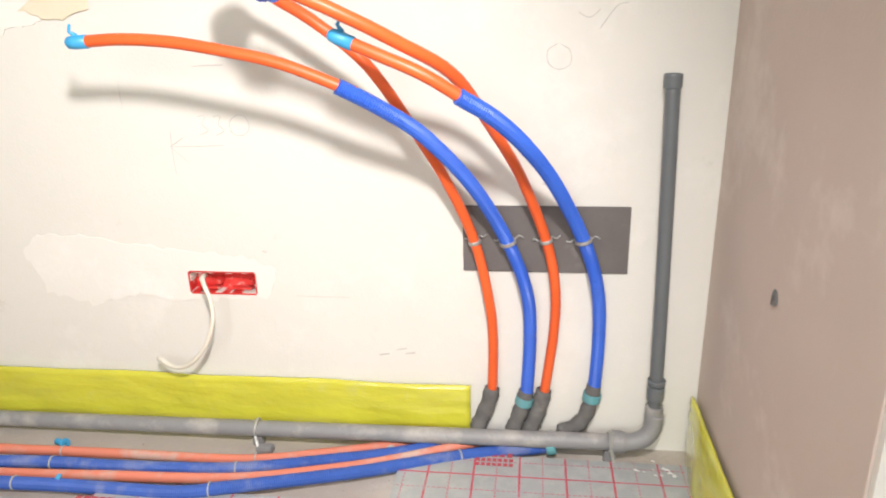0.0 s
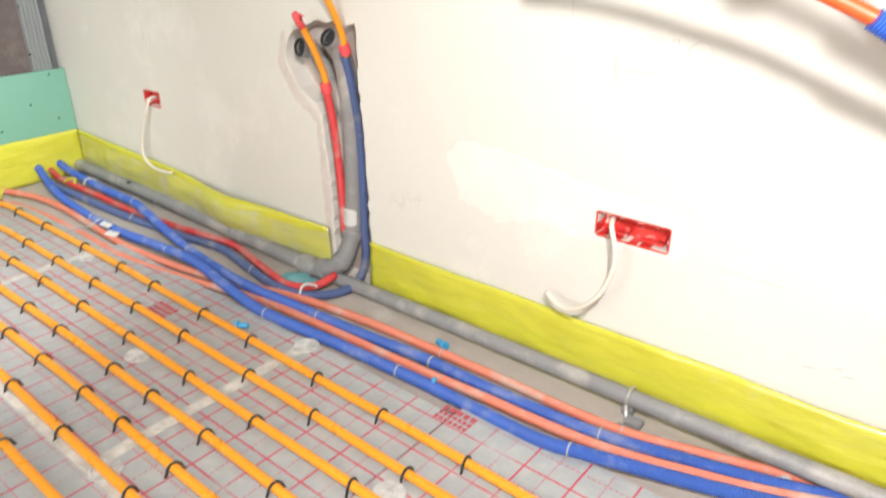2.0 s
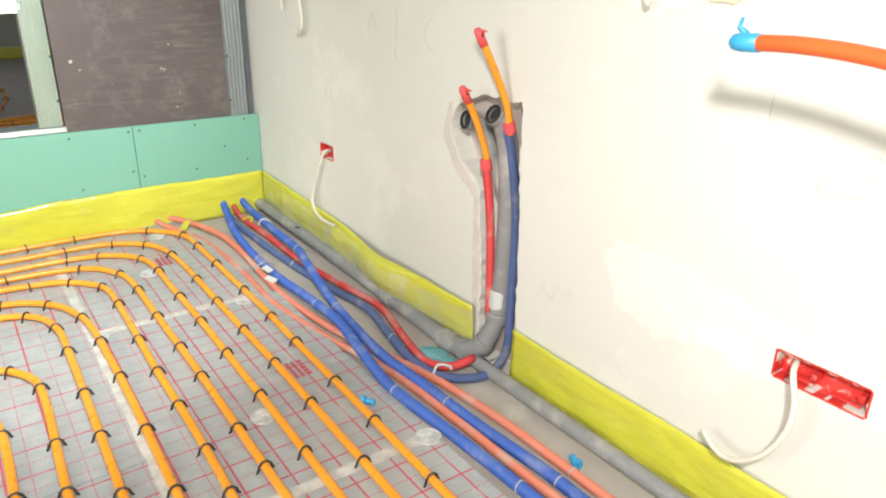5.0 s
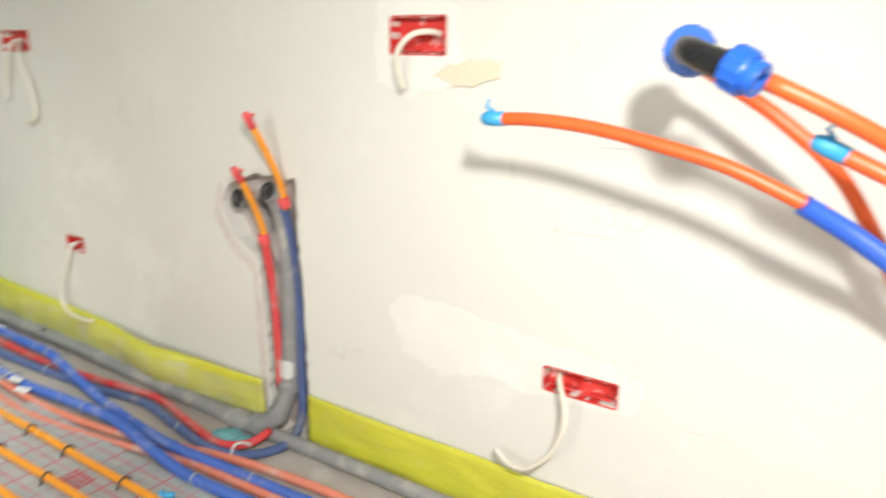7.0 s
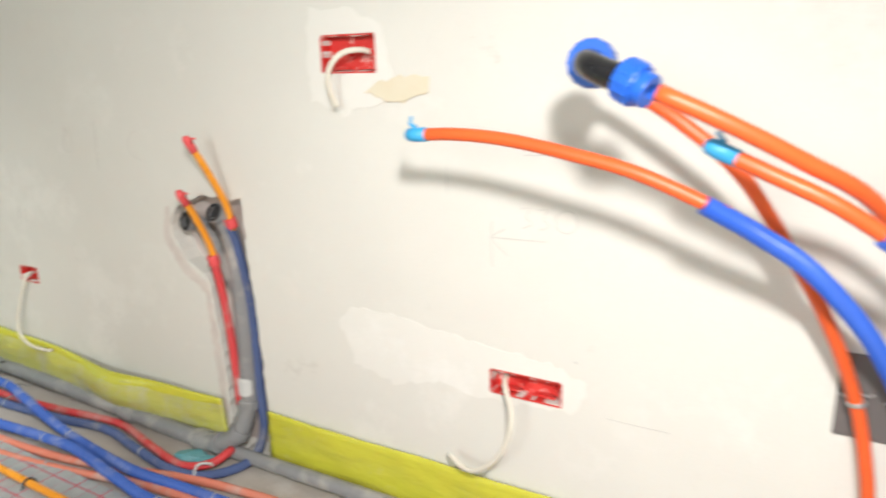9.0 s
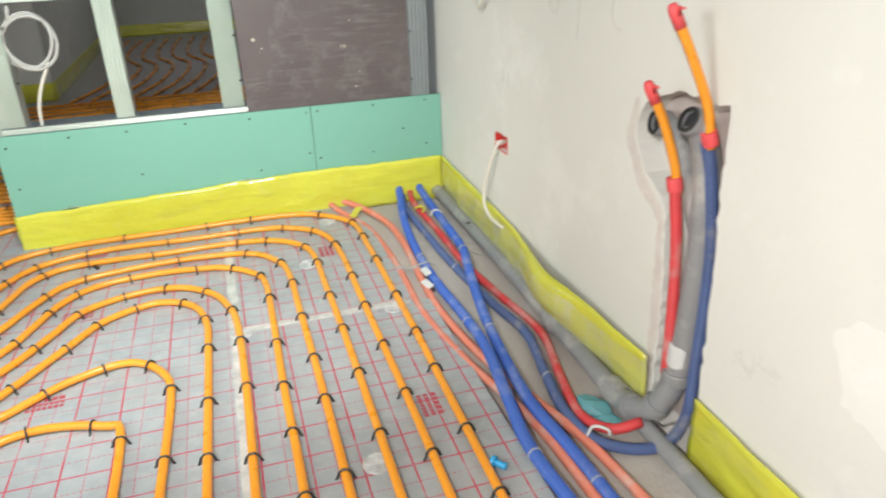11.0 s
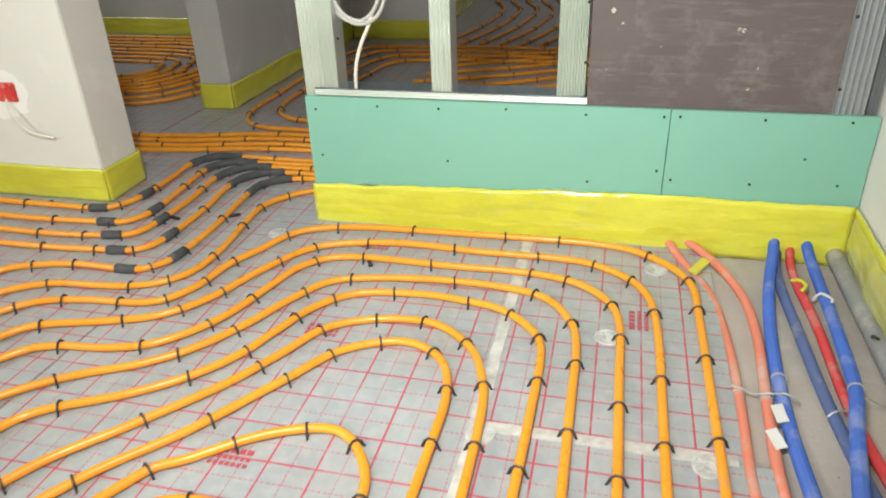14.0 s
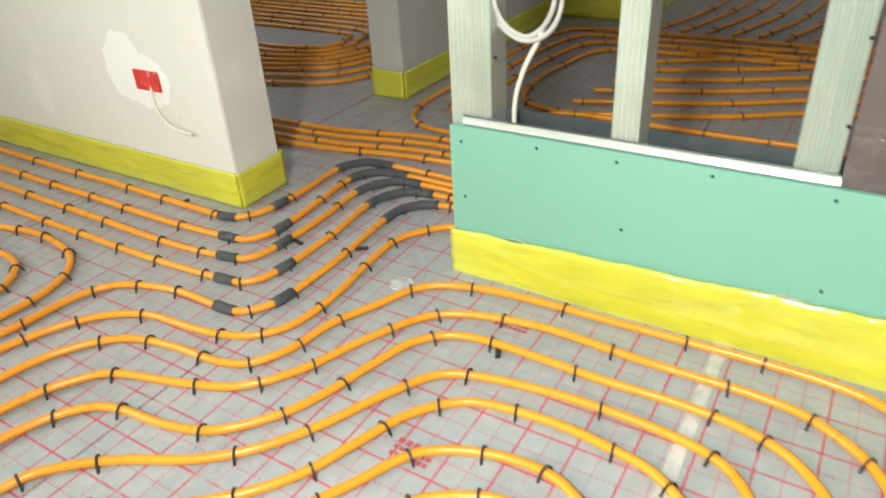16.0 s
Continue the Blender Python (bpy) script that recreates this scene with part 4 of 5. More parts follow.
def stub(name, points, r, mat, cap_mat, label, cap_label):
    """A bare pipe end with a taped tip."""
    ob = tube(name, points, r, mat, None, "", 0.012, 12)
    tagged(ob, label, "pipe", group="pipe stubs")
    end, prev = Vector(points[-1]), Vector(points[-2])
    d = (end - prev).normalized()
    line = [end - d * 0.026, end + d * 0.002, end + d * 0.012, end + d * 0.017]
    rr = [r + 0.0012, r + 0.0016, r * 1.02, r * 0.62]
    v, f = sweep(line, lambda i: rr[i], 12)
    cap = mesh_ob("tape_cap", v, f, cap_mat, ob, cap_label, True)
    side = d.cross(Vector((0, 1, 0))).normalized()
    if side.z < 0:
        side = -side
    fl = [end - d * 0.004 + side * r, end + d * 0.008 + side * (r + 0.008), end + d * 0.004 + side * (r + 0.020)]
    v, f = sweep(fl, lambda i: 0.0045 - 0.0012 * i, 6)
    mesh_ob("tape_flap", v, f, cap_mat, ob, "", True)
    return ob


stub("pipe_stub", [(-1.545, 1.484, 0.520), (-1.553, 1.476, 0.580), (-1.570, 1.456, 0.655), (-1.580, 1.430, 0.712)], 0.0088, PEX, PINK, "orange pipe end with red tape leaning out of the chase", "red tape cap")
stub("pipe_stub", [(-1.490, 1.500, 0.620), (-1.495, 1.490, 0.690), (-1.512, 1.457, 0.780), (-1.527, 1.428, 0.846)], 0.0088, PEX, PINK, "orange pipe end with red tape above the chase", "red tape cap")
for at, ax in (((-1.548, 1.478, 0.540), (-0.1, -0.15, 1)), ((-1.489, 1.496, 0.640), (0, -0.35, 1))):
    ob = ring("tape_wrap", at, ax, 0.0145, 0.008, 0.026, PINK)
    tagged(ob, "red tape wrapped round a hose end", "tape", group="tape wraps")

# ---- four risers at the plate ----
plate = thing("support_plate", (0.04, NORTH, 0.49), "dark grey metal plate screwed flat on the plaster wall", "plate")
keep(box("plate", (-0.144, NORTH - 0.006, 0.408), (0.200, NORTH - 0.0005, 0.553), PLATE, None, "", 0.0012), plate)
for x0, x1 in ((-0.140, -0.092), (-0.078, -0.016), (0.002, 0.060), (0.072, 0.140)):
    pts = [(x0 + (x1 - x0) * k / 12, NORTH - 0.011 + 0.002 * math.sin(k * 2.1), 0.485 + 0.0035 * math.sin(k * 1.7 + x0 * 40) + 0.010 * (k / 12 - 0.5)) for k in range(13)]
    keep(tube("wire", pts, 0.0019, STRAP, None, "thin twisted binding wire", 0.005, 6), plate)
hose("hose", [(-0.081, 1.485, 0.120), (-0.079, 1.482, 0.257), (-0.088, 1.474, 0.356), (-0.117, 1.476, 0.482), (-0.166, 1.432, 0.618), (-0.219, 1.389, 0.726), (-0.293, 1.349, 0.850), (-0.378, 1.339, 0.924), (-0.448, 1.344, 0.966), (-0.486, 1.342, 0.988)],
     0.0108, PEX_RED, "bright orange pipe rising behind the blue hose")
hose("hose", [(-0.004, 1.485, 0.120), (0.001, 1.482, 0.267), (-0.008, 1.472, 0.375), (-0.048, 1.474, 0.482), (-0.112, 1.409, 0.615), (-0.192, 1.334, 0.726), (-0.260, 1.287, 0.784), (-0.326, 1.259, 0.825)], 0.0145, BLUE, "clean blue corrugated hose arching off the wall", True)
stub("pipe_stub", [(-0.298, 1.270, 0.813), (-0.418, 1.259, 0.862), (-0.518, 1.259, 0.885), (-0.618, 1.264, 0.901), (-0.708, 1.270, 0.906), (-0.793, 1.279, 0.902)], 0.0105, PEX_RED, CYAN, "orange pipe end capped with blue tape", "blue tape cap")
hose("hose", [(0.034, 1.485, 0.120), (0.051, 1.482, 0.277), (0.051, 1.473, 0.385), (0.030, 1.476, 0.487), (-0.024, 1.424, 0.636), (-0.080, 1.360, 0.746), (-0.133, 1.274, 0.840), (-0.213, 1.209, 0.897), (-0.298, 1.174, 0.944), (-0.373, 1.164, 0.978)],
     0.0108, PEX_RED, "bright orange pipe rising to the black elbow")
hose("hose", [(0.143, 1.485, 0.135), (0.147, 1.482, 0.267), (0.138, 1.472, 0.385), (0.105, 1.474, 0.490), (0.041, 1.380, 0.630), (-0.015, 1.296, 0.719), (-0.066, 1.248, 0.774), (-0.120, 1.219, 0.812)], 0.0145, BLUE, "clean blue corrugated hose arching off the wall", True)
stub("pipe_stub", [(-0.098, 1.229, 0.798), (-0.173, 1.214, 0.846), (-0.243, 1.214, 0.877), (-0.308, 1.219, 0.904)], 0.0105, PEX_RED, CYAN, "orange pipe end capped with blue tape", "blue tape cap")
for x, y, z, r in ((-0.117, 1.476, 0.482, 0.0108), (-0.048, 1.474, 0.482, 0.0145), (0.030, 1.476, 0.487, 0.0108), (0.105, 1.474, 0.489, 0.0145)):
    t = ring("wire_tie", (x, y, z), (-0.25, -0.1, 1), r + 0.0035, r - 0.0005, 0.007, STRAP, None, "", 14)
    tagged(t, "twisted steel wire tie holding a hose", "tie", group="wire ties")
for pts, r, lab in (([(-0.126, 1.470, BASE + 0.02), (-0.108, 1.478, 0.050), (-0.090, 1.484, 0.094), (-0.081, 1.485, 0.133)], 0.0180, "dark grey foam boot on an orange pipe"),
                    ([(-0.048, 1.470, BASE + 0.02), (-0.028, 1.478, 0.050), (-0.014, 1.484, 0.092), (-0.005, 1.485, 0.130)], 0.0175, "dark grey foam boot on a blue hose"),
                    ([(-0.013, 1.470, BASE + 0.02), (0.012, 1.478, 0.055), (0.026, 1.484, 0.096), (0.034, 1.485, 0.134)], 0.0180, "dark grey foam boot on an orange pipe"),
                    ([(0.072, 1.480, 0.030), (0.112, 1.482, 0.052), (0.133, 1.484, 0.094), (0.143, 1.485, 0.152)], 0.0170, "dark grey foam boot on a blue hose")):
    line = curve(pts, 0.008)
    v, f = sweep(line, lambda i, r=r: r * (1 + 0.07 * math.sin(i * 1.3) + 0.05 * math.sin(i * 2.9)), 12)
    tagged(mesh_ob("foam_boot", v, f, BOOT, None, smooth=True), lab, "boot", group="foam boots")
for at, ax in (((-0.009, 1.484, 0.106), (0.25, 0, 1)), ((0.139, 1.485, 0.122), (0.15, 0, 1))):
    tagged(ring("tape_wrap", at, ax, 0.0205, 0.016, 0.020, CYAN_DUST), "dusty blue tape round a foam boot", "tape", group="tape wraps")
tagged(ring("tape_wrap", (0.052, 1.452, 0.012), (1, 0, 0.2), 0.020, 0.014, 0.02, CYAN_DUST), "dusty blue tape on the floor hose end", "tape", group="tape wraps")

# elbow coupling that joins two risers
elbow = thing("elbow_coupling", (-0.438, 1.224, 0.988), "black compression elbow with blue nuts joining two orange pipes", "pipe fitting")


def nut(at, axis, parent, r):
    a = Vector(axis).normalized()
    c = Vector(at)
    body = keep(ring("nut", c, a, r, 0.012, 0.028, FITTING_BLUE, None, "blue ribbed nut", 24), parent)
    ring("nut_collar", c + a * 0.020, a, r * 0.80, 0.010, 0.018, FITTING_BLUE, body, "", 24)
    q = a.to_track_quat("Z", "Y").to_matrix()
    for k in range(14):
        th = 2 * math.pi * k / 14
        ring("rib", c + q @ Vector(((r - 0.001) * math.cos(th), (r - 0.001) * math.sin(th), 0)), a, 0.0022, 0.0004, 0.024, FITTING_BLUE, body, "", 6)


keep(tube("elbow_body", [(-0.488, 1.289, 1.010), (-0.486, 1.239, 1.012), (-0.470, 1.209, 1.008), (-0.440, 1.189, 0.998), (-0.408, 1.174, 0.990)], 0.0185, FITTING_BLACK, None, "glossy black elbow body", 0.008, 16), elbow)
nut((-0.490, 1.272, 1.010), (0.0, 1, -0.15), elbow, 0.0335)
nut((-0.406, 1.172, 0.989), (0.85, -0.22, -0.40), elbow, 0.0275)

# ---- grey drain ----
drain = thing("drain_pipe", (-1.6, 1.44, 0), "dusty grey plastic drain pipe along the wall foot", "pipe")
keep(tube("thin_run", [(-1.600, 1.456, 0.002), (-1.200, 1.455, 0.008), (-0.608, 1.452, 0.018), (-0.008, 1.452, 0.027), (0.207, 1.452, 0.031)], 0.0190, DRAIN, None, "", 0.05, 16), drain)
keep(tube("thick_run", [(-3.120, 1.474, 0.012), (-2.400, 1.474, 0.008), (-1.660, 1.458, 0.004)], 0.0240, DRAIN, None, "", 0.05, 16), drain)
keep(tube("bend", [(0.192, 1.452, 0.031), (0.232, 1.453, 0.033), (0.259, 1.456, 0.048), (0.272, 1.461, 0.075), (0.274, 1.464, 0.098)], 0.0200, DRAIN, None, "", 0.008, 16), drain)
for x, r in ((-1.655, 0.0315), (-1.985, 0.0305), (-1.590, 0.0265)):
    keep(ring("socket", (x, 1.466 if x < -1.9 else 1.458, 0.005), (1, -0.02, 0), r, 0.018, 0.05, DRAIN, None, "", 24), drain)
keep(ring("socket", (0.197, 1.452, 0.031), (1, 0, 0.05), 0.0245, 0.015, 0.028, DRAIN, None, "", 24), drain)
keep(tube("branch", [(-1.665, 1.456, 0.006), (-1.612, 1.452, 0.012), (-1.558, 1.459, 0.026), (-1.524, 1.474, 0.055), (-1.510, 1.492, 0.100), (-1.508, 1.506, 0.140)], 0.0255, DRAIN, None, "", 0.008, 16), drain)
for at, ax in (((-1.524, 1.473, 0.055), (0.4, 0.3, 0.9)), ((-1.508, 1.504, 0.132), (0, 0.1, 1)), ((-1.585, 1.453, 0.018), (0.9, -0.1, 0.25))):
    keep(ring("socket", at, ax, 0.0300, 0.018, 0.026, DRAIN, None, "", 24), drain)
riser = thing("drain_riser", (-1.530, 1.514, 0.150), "grey drain pipe rising in the wall chase with open sockets", "pipe")
keep(tube("riser", [(-1.508, 1.508, 0.130), (-1.507, 1.516, 0.250), (-1.507, 1.521, 0.420), (-1.511, 1.518, 0.560), (-1.516, 1.502, 0.640), (-1.520, 1.486, 0.668)], 0.0255, DRAIN, None, "", 0.02, 16), riser)
keep(tube("side_branch", [(-1.510, 1.521, 0.440), (-1.548, 1.524, 0.500), (-1.612, 1.532, 0.580), (-1.646, 1.536, 0.610), (-1.666, 1.528, 0.620)], 0.0215, DRAIN, None, "", 0.01, 16), riser)
for at, ax in (((-1.668, 1.520, 0.622), (-0.15, -1, 0.2)), ((-1.521, 1.486, 0.660), (0, -1, 0.55))):
    a = Vector(ax).normalized()
    mouth = keep(ring("socket", at, a, 0.0265, 0.0190, 0.030, DRAIN, None, "", 24), riser)
    ring("seal", Vector(at) + a * 0.0165, a, 0.0235, 0.0175, 0.005, DRAIN_DARK, mouth, "black rubber seal", 24)
    # A black disc closes the mouth and stands for the shade inside.
    ring("bore", Vector(at) + a * 0.005, a, 0.0189, 0.0004, 0.004, DRAIN_DARK, mouth, "", 20)
keep(ring("tape_band", (-1.510, 1.510, 0.185), (0, 0.05, 1), 0.0268, 0.020, 0.050, WHITE, None, "scrap of white tape"), riser)
stand = thing("standpipe", (0.277, 1.476, 0.080), "clean dark grey waste standpipe beside the corner", "pipe")
keep(tube("pipe", [(0.272, 1.465, 0.095), (0.269, 1.468, 0.296), (0.263, 1.470, 0.543), (0.255, 1.472, 0.818)], 0.0142, PIPE_CLEAN, None, "", 0.03, 16), stand)
for z, w, r in ((0.098, 0.040, 0.0215), (0.150, 0.034, 0.0205), (0.178, 0.010, 0.0212), (0.806, 0.026, 0.0190)):
    keep(ring("collar", (0.271 - (0.016 if z > 0.5 else 0), 1.465 + (0.007 if z > 0.5 else 0), z), (0, 0, 1), r * 0.9, 0.0130, w, PIPE_CLEAN if z > 0.12 else DRAIN, None, "", 24), stand)

for x, zc in ((-0.630, 0.018), (0.180, 0.031)):
    cl = thing("pipe_hanger", (x, 1.452, BASE), "perforated steel strap holding the drain to the floor", "pipe clamp", group="pipe hangers")
    pts = [Vector((x, 1.452 + 0.0215 * math.cos(a), zc + 0.0215 * math.sin(a))) for a in [radians(d) for d in range(-10, 201, 14)]]
    pts += [Vector((x + 0.004, 1.427, zc - 0.020)), Vector((x + 0.010, 1.418, BASE + 0.006)), Vector((x + 0.006, 1.395, BASE + 0.005))]
    v, f = sweep(pts, 0.0042, 6)
    keep(mesh_ob("strap", v, f, STRAP, None), cl)
    keep(box("foot", (x + 0.008, 1.405, BASE), (x + 0.046, 1.432, BASE + 0.016), DRAIN, None, "grey plastic foot", 0.003), cl)
    keep(box("block", (x - 0.012, 1.440, BASE), (x + 0.012, 1.464, zc - 0.018), DRAIN, None, "", 0.001), cl)

# ---- flush boxes and their cables ----


def flush_box(x0, x1, z0, z1, place, label, deep=0.030):
    """An open red box set in a wall; place(u, v, d) as for the wall."""
    at = place((x0 + x1) / 2, (z0 + z1) / 2, 0)
    ob = thing("flush_box", at, label, "electrical box", group="flush boxes")
    t = 0.0035

    def slab(name, u0, u1, v0, v1, d0, d1, lab="", under=None):
        bm = bmesh.new()
        a, b = Vector(place(u0, v0, d0)), Vector(place(u1, v1, d1))
        block(bm, [min(a[i], b[i]) for i in range(3)], [max(a[i], b[i]) for i in range(3)])
        if under is None:
            return keep(part(name, bm, REDBOX, None, lab), ob)
        return part(name, bm, REDBOX, under, lab)

    back = slab("back", x0, x1, z0, z1, deep, deep + t)
    slab("side", x0 - t, x0, z0, z1, -0.001, deep)
    slab("side", x1, x1 + t, z0, z1, -0.001, deep)
    slab("side", x0, x1, z0 - t, z0, -0.001, deep)
    slab("side", x0, x1, z1, z1 + t, -0.001, deep)
    n = max(1, round((x1 - x0) / 0.071))
    for i in range(n):
        c = x0 + (x1 - x0) * (i + 0.5) / n
        slab("rib", c - 0.024, c + 0.024, z0 + 0.004, z0 + 0.009, 0.012, deep, "", back)
        slab("boss", c + 0.020, c + 0.030, (z0 + z1) / 2 - 0.006, (z0 + z1) / 2 + 0.006, 0.006, deep, "", back)
    return ob


on_north = lambda u, v, d: (u, NORTH + d, v)
LABELS = {"double": "red double flush box with plaster smears, cable hanging out", "upper": "red double flush box in fresh filler, cable hanging out",
          "single": "red flush box low on the plaster wall with a white cable", "high": "red flush box high on the plaster wall with two cables"}
for kind_of, x0, x1, z0, z1 in BOXES:
    flush_box(x0, x1, z0, z1, on_north, LABELS[kind_of])


def cable(points, label, r=0.0052):
    ob = tube("cable", points, r, CABLE, None, "", 0.01, 8)
    return tagged(ob, label, "cable", group="loose cables")


cable([(-0.750, 1.539, 0.368), (-0.736, 1.502, 0.380), (-0.720, 1.464, 0.380), (-0.698, 1.444, 0.341), (-0.696, 1.434, 0.296), (-0.720, 1.429, 0.237), (-0.763, 1.432, 0.193), (-0.808, 1.444, 0.176), (-0.858, 1.464, 0.188)], "white cable looping from the red double box")
cable([(-1.045, 1.539, 1.032), (-1.060, 1.504, 1.043), (-1.090, 1.476, 1.037), (-1.115, 1.464, 1.008), (-1.122, 1.468, 0.973), (-1.115, 1.479, 0.929)], "white cable drooping from the upper red box", 0.0062)
cable([(-2.490, 1.539, 0.365), (-2.480, 1.502, 0.372), (-2.492, 1.486, 0.330), (-2.520, 1.480, 0.270), (-2.545, 1.474, 0.200), (-2.530, 1.468, 0.155), (-2.470, 1.464, 0.132), (-2.390, 1.460, 0.135), (-2.345, 1.458, 0.142)], "white cable curling down to the yellow strip", 0.0052)
cable([(-2.700, 1.539, 1.010), (-2.690, 1.502, 1.015), (-2.710, 1.486, 0.950), (-2.735, 1.482, 0.880), (-2.740, 1.484, 0.830)], "white cable end below the high box")
cable([(-2.665, 1.539, 1.010), (-2.655, 1.502, 1.018), (-2.625, 1.486, 0.950), (-2.580, 1.480, 0.870), (-2.570, 1.480, 0.800), (-2.600, 1.482, 0.765), (-2.640, 1.484, 0.775)], "white cable with a hooked end")

# box on the doorway wall: shallow, set in filler
flush_box(-1.195, -1.085, 0.348, 0.405, lambda u, v, d: (WEST + 0.004 + d * 0.08, u, v), "red flush box in fresh filler on the cream wall", 0.03)
cable([(WEST + 0.004, -1.13, 0.355), (WEST + 0.022, -1.115, 0.325), (WEST + 0.028, -1.085, 0.275), (WEST + 0.026, -1.04, 0.243), (WEST + 0.02, -0.97, 0.230)], "grey-white cable below the box", 0.0042)


def filler(name, outline, place, mat, label, seed, lift=0.0015):
    """A thin uneven skim of filler on a wall: a ragged sheet with bevelled rim."""
    pts = ragged(outline, 0.012, 0.005, seed)
    bm = bmesh.new()
    cx, cy = sum(p[0] for p in pts) / len(pts), sum(p[1] for p in pts) / len(pts)
    rim = [bm.verts.new(place(u, v, -0.0002)) for u, v in pts]
    inner = [bm.verts.new(place(cx + (u - cx) * 0.93, cy + (v - cy) * 0.93, -lift)) for u, v in pts]
    for i in range(len(pts)):
        j = (i + 1) % len(pts)
        bm.faces.new((rim[i], rim[j], inner[j], inner[i]))
    es = [bm.edges.get((inner[i], inner[(i + 1) % len(pts)])) for i in range(len(pts))]
    bmesh.ops.triangle_fill(bm, use_beauty=True, edges=es)
    ob = part(name, bm, mat, None, "", False)
    return tagged(ob, label, "filler patch", group="filler patches", kind="structure")


def ring_of_filler(name, outer, hole, mat, label, seed, place=on_north):
    ob = slab_with_holes(name, ragged(outer, 0.014, 0.006, seed), [hole], lambda u, v, d: place(u, v, d - 0.0022), 0.002, mat)
    return tagged(ob, label, "filler patch", group="filler patches", kind="structure")


def rect(x0, x1, z0, z1, g=0.004):
    return [(x0 - g, z0 - g), (x1 + g, z0 - g), (x1 + g, z1 + g), (x0 - g, z1 + g)]


ring_of_filler("filler_patch", [(-1.13, 0.33), (-1.02, 0.30), (-0.90, 0.33), (-0.80, 0.315), (-0.66, 0.325), (-0.58, 0.33), (-0.565, 0.40), (-0.66, 0.43), (-0.80, 0.44), (-0.93, 0.455), (-1.02, 0.47), (-1.13, 0.47), (-1.17, 0.43)],
               rect(-0.772, -0.618, 0.338, 0.387), PATCH, "white filler spread round the red double box", 31)
ring_of_filler("filler_patch", [(-1.20, 0.94), (-1.12, 0.91), (-1.05, 0.93), (-0.98, 0.95), (-1.00, 1.04), (-1.01, 1.10), (-1.10, 1.125), (-1.195, 1.13), (-1.21, 1.03)], rect(-1.166, -1.030, 1.000, 1.072), PATCH,
               "white filler round the upper red box", 32)
ring_of_filler("filler_patch", [(-1.30, 0.31), (-1.15, 0.28), (-1.06, 0.31), (-1.03, 0.38), (-1.07, 0.44), (-1.15, 0.46), (-1.19, 0.52), (-1.27, 0.52), (-1.33, 0.45), (-1.34, 0.37)], rect(-1.195, -1.085, 0.348, 0.405), FRESH,
               "white filler round the box on the cream wall", 33, lambda u, v, d: (WEST - d, u, v))
filler("filler_patch", [(-1.06, 0.955), (-0.97, 0.935), (-0.90, 0.96), (-0.90, 0.99), (-0.98, 0.99), (-1.03, 0.975)], lambda u, v, d: (u, NORTH - 0.003 + d, v), STAIN, "beige stain of old filler on the wall", 34)
filler("filler_patch", [(-1.612, 0.02), (-1.595, 0.02), (-1.593, 0.25), (-1.612, 0.46), (-1.662, 0.490), (-1.698, 0.52), (-1.748, 0.585), (-1.732, 0.66), (-1.750, 0.66), (-1.768, 0.57), (-1.712, 0.49), (-1.626, 0.44)], on_north, CHASE_EDGE,
       "rough pale edge of the chase", 35)

# ---- cable ties round the hose bundle ----


def hose_tie(points, label="clear plastic cable tie round the hoses", mat=None, r=0.0028):
    v, f = sweep(curve(points, 0.006), r, 6)
    ob = mesh_ob("cable_tie", v, f, mat or TIE, None, smooth=True)
    return tagged(ob, label, "cable tie", group="cable ties")


for x, y, z, r, turn in ((-2.520, 1.241, 0.000, 0.0148, -4), (-2.480, 1.375, 0.026, 0.0148, -8), (-2.050, 1.241, 0.016, 0.0148, -8), (-2.000, 1.284, 0.016, 0.0148, -10), (-1.520, 1.197, 0.010, 0.0148, 0), (-1.420, 1.284, -0.002, 0.0148, 6),
                         (-1.090, 1.229, 0.003, 0.0148, 4), (-1.060, 1.311, -0.004, 0.0148, 1), (-0.653, 1.238, 0.011, 0.0148, 8), (-0.633, 1.325, -0.001, 0.0148, 10), (-0.148, 1.413, 0.000, 0.0148, 22), (-0.608, 1.374, -0.010, 0.0118, 12),
                         (-1.070, 1.361, -0.010, 0.0118, 2), (-1.780, 1.346, -0.008, 0.0133, 10), (-2.460, 1.154, -0.006, 0.0118, 0), (-2.450, 1.208, -0.006, 0.0118, 4), (-1.950, 1.181, -0.007, 0.0118, 5)):
    d = (math.cos(radians(turn)), math.sin(radians(turn)), 0)
    t = tagged(ring("cable_tie", (x, y, z), d, r + 0.0012, r - 0.001, 0.0034, TIE, None, "", 14), "clear plastic cable tie round a hose", "cable tie", group="cable ties")
hose_tie([(-2.470, 1.118, -0.010), (-2.468, 1.140, 0.006), (-2.462, 1.158, 0.008), (-2.458, 1.180, 0.000), (-2.455, 1.208, 0.008), (-2.450, 1.226, 0.014), (-2.446, 1.245, 0.018), (-2.440, 1.268, 0.004)],
         "twisted steel wire spanning the salmon and blue hoses", STRAP, 0.0022)
hose_tie([(-2.420, 1.315, -0.006), (-2.426, 1.334, 0.008), (-2.434, 1.364, 0.008), (-2.442, 1.372, 0.030), (-2.450, 1.392, 0.028), (-2.462, 1.428, 0.004), (-2.468, 1.446, 0.012)],
         "twisted steel wire spanning the navy, red and blue hoses", STRAP, 0.0022)
for x, y in ((-2.86, 1.396), (-1.545, 1.350)):
    hose_tie([(x, y - 0.022, 0.0), (x, y - 0.012, 0.020), (x + 0.01, y, 0.026), (x + 0.02, y + 0.018, 0.018), (x + 0.035, y + 0.01, 0.022)], "white knotted tie on a hose", WHITE, 0.0035)
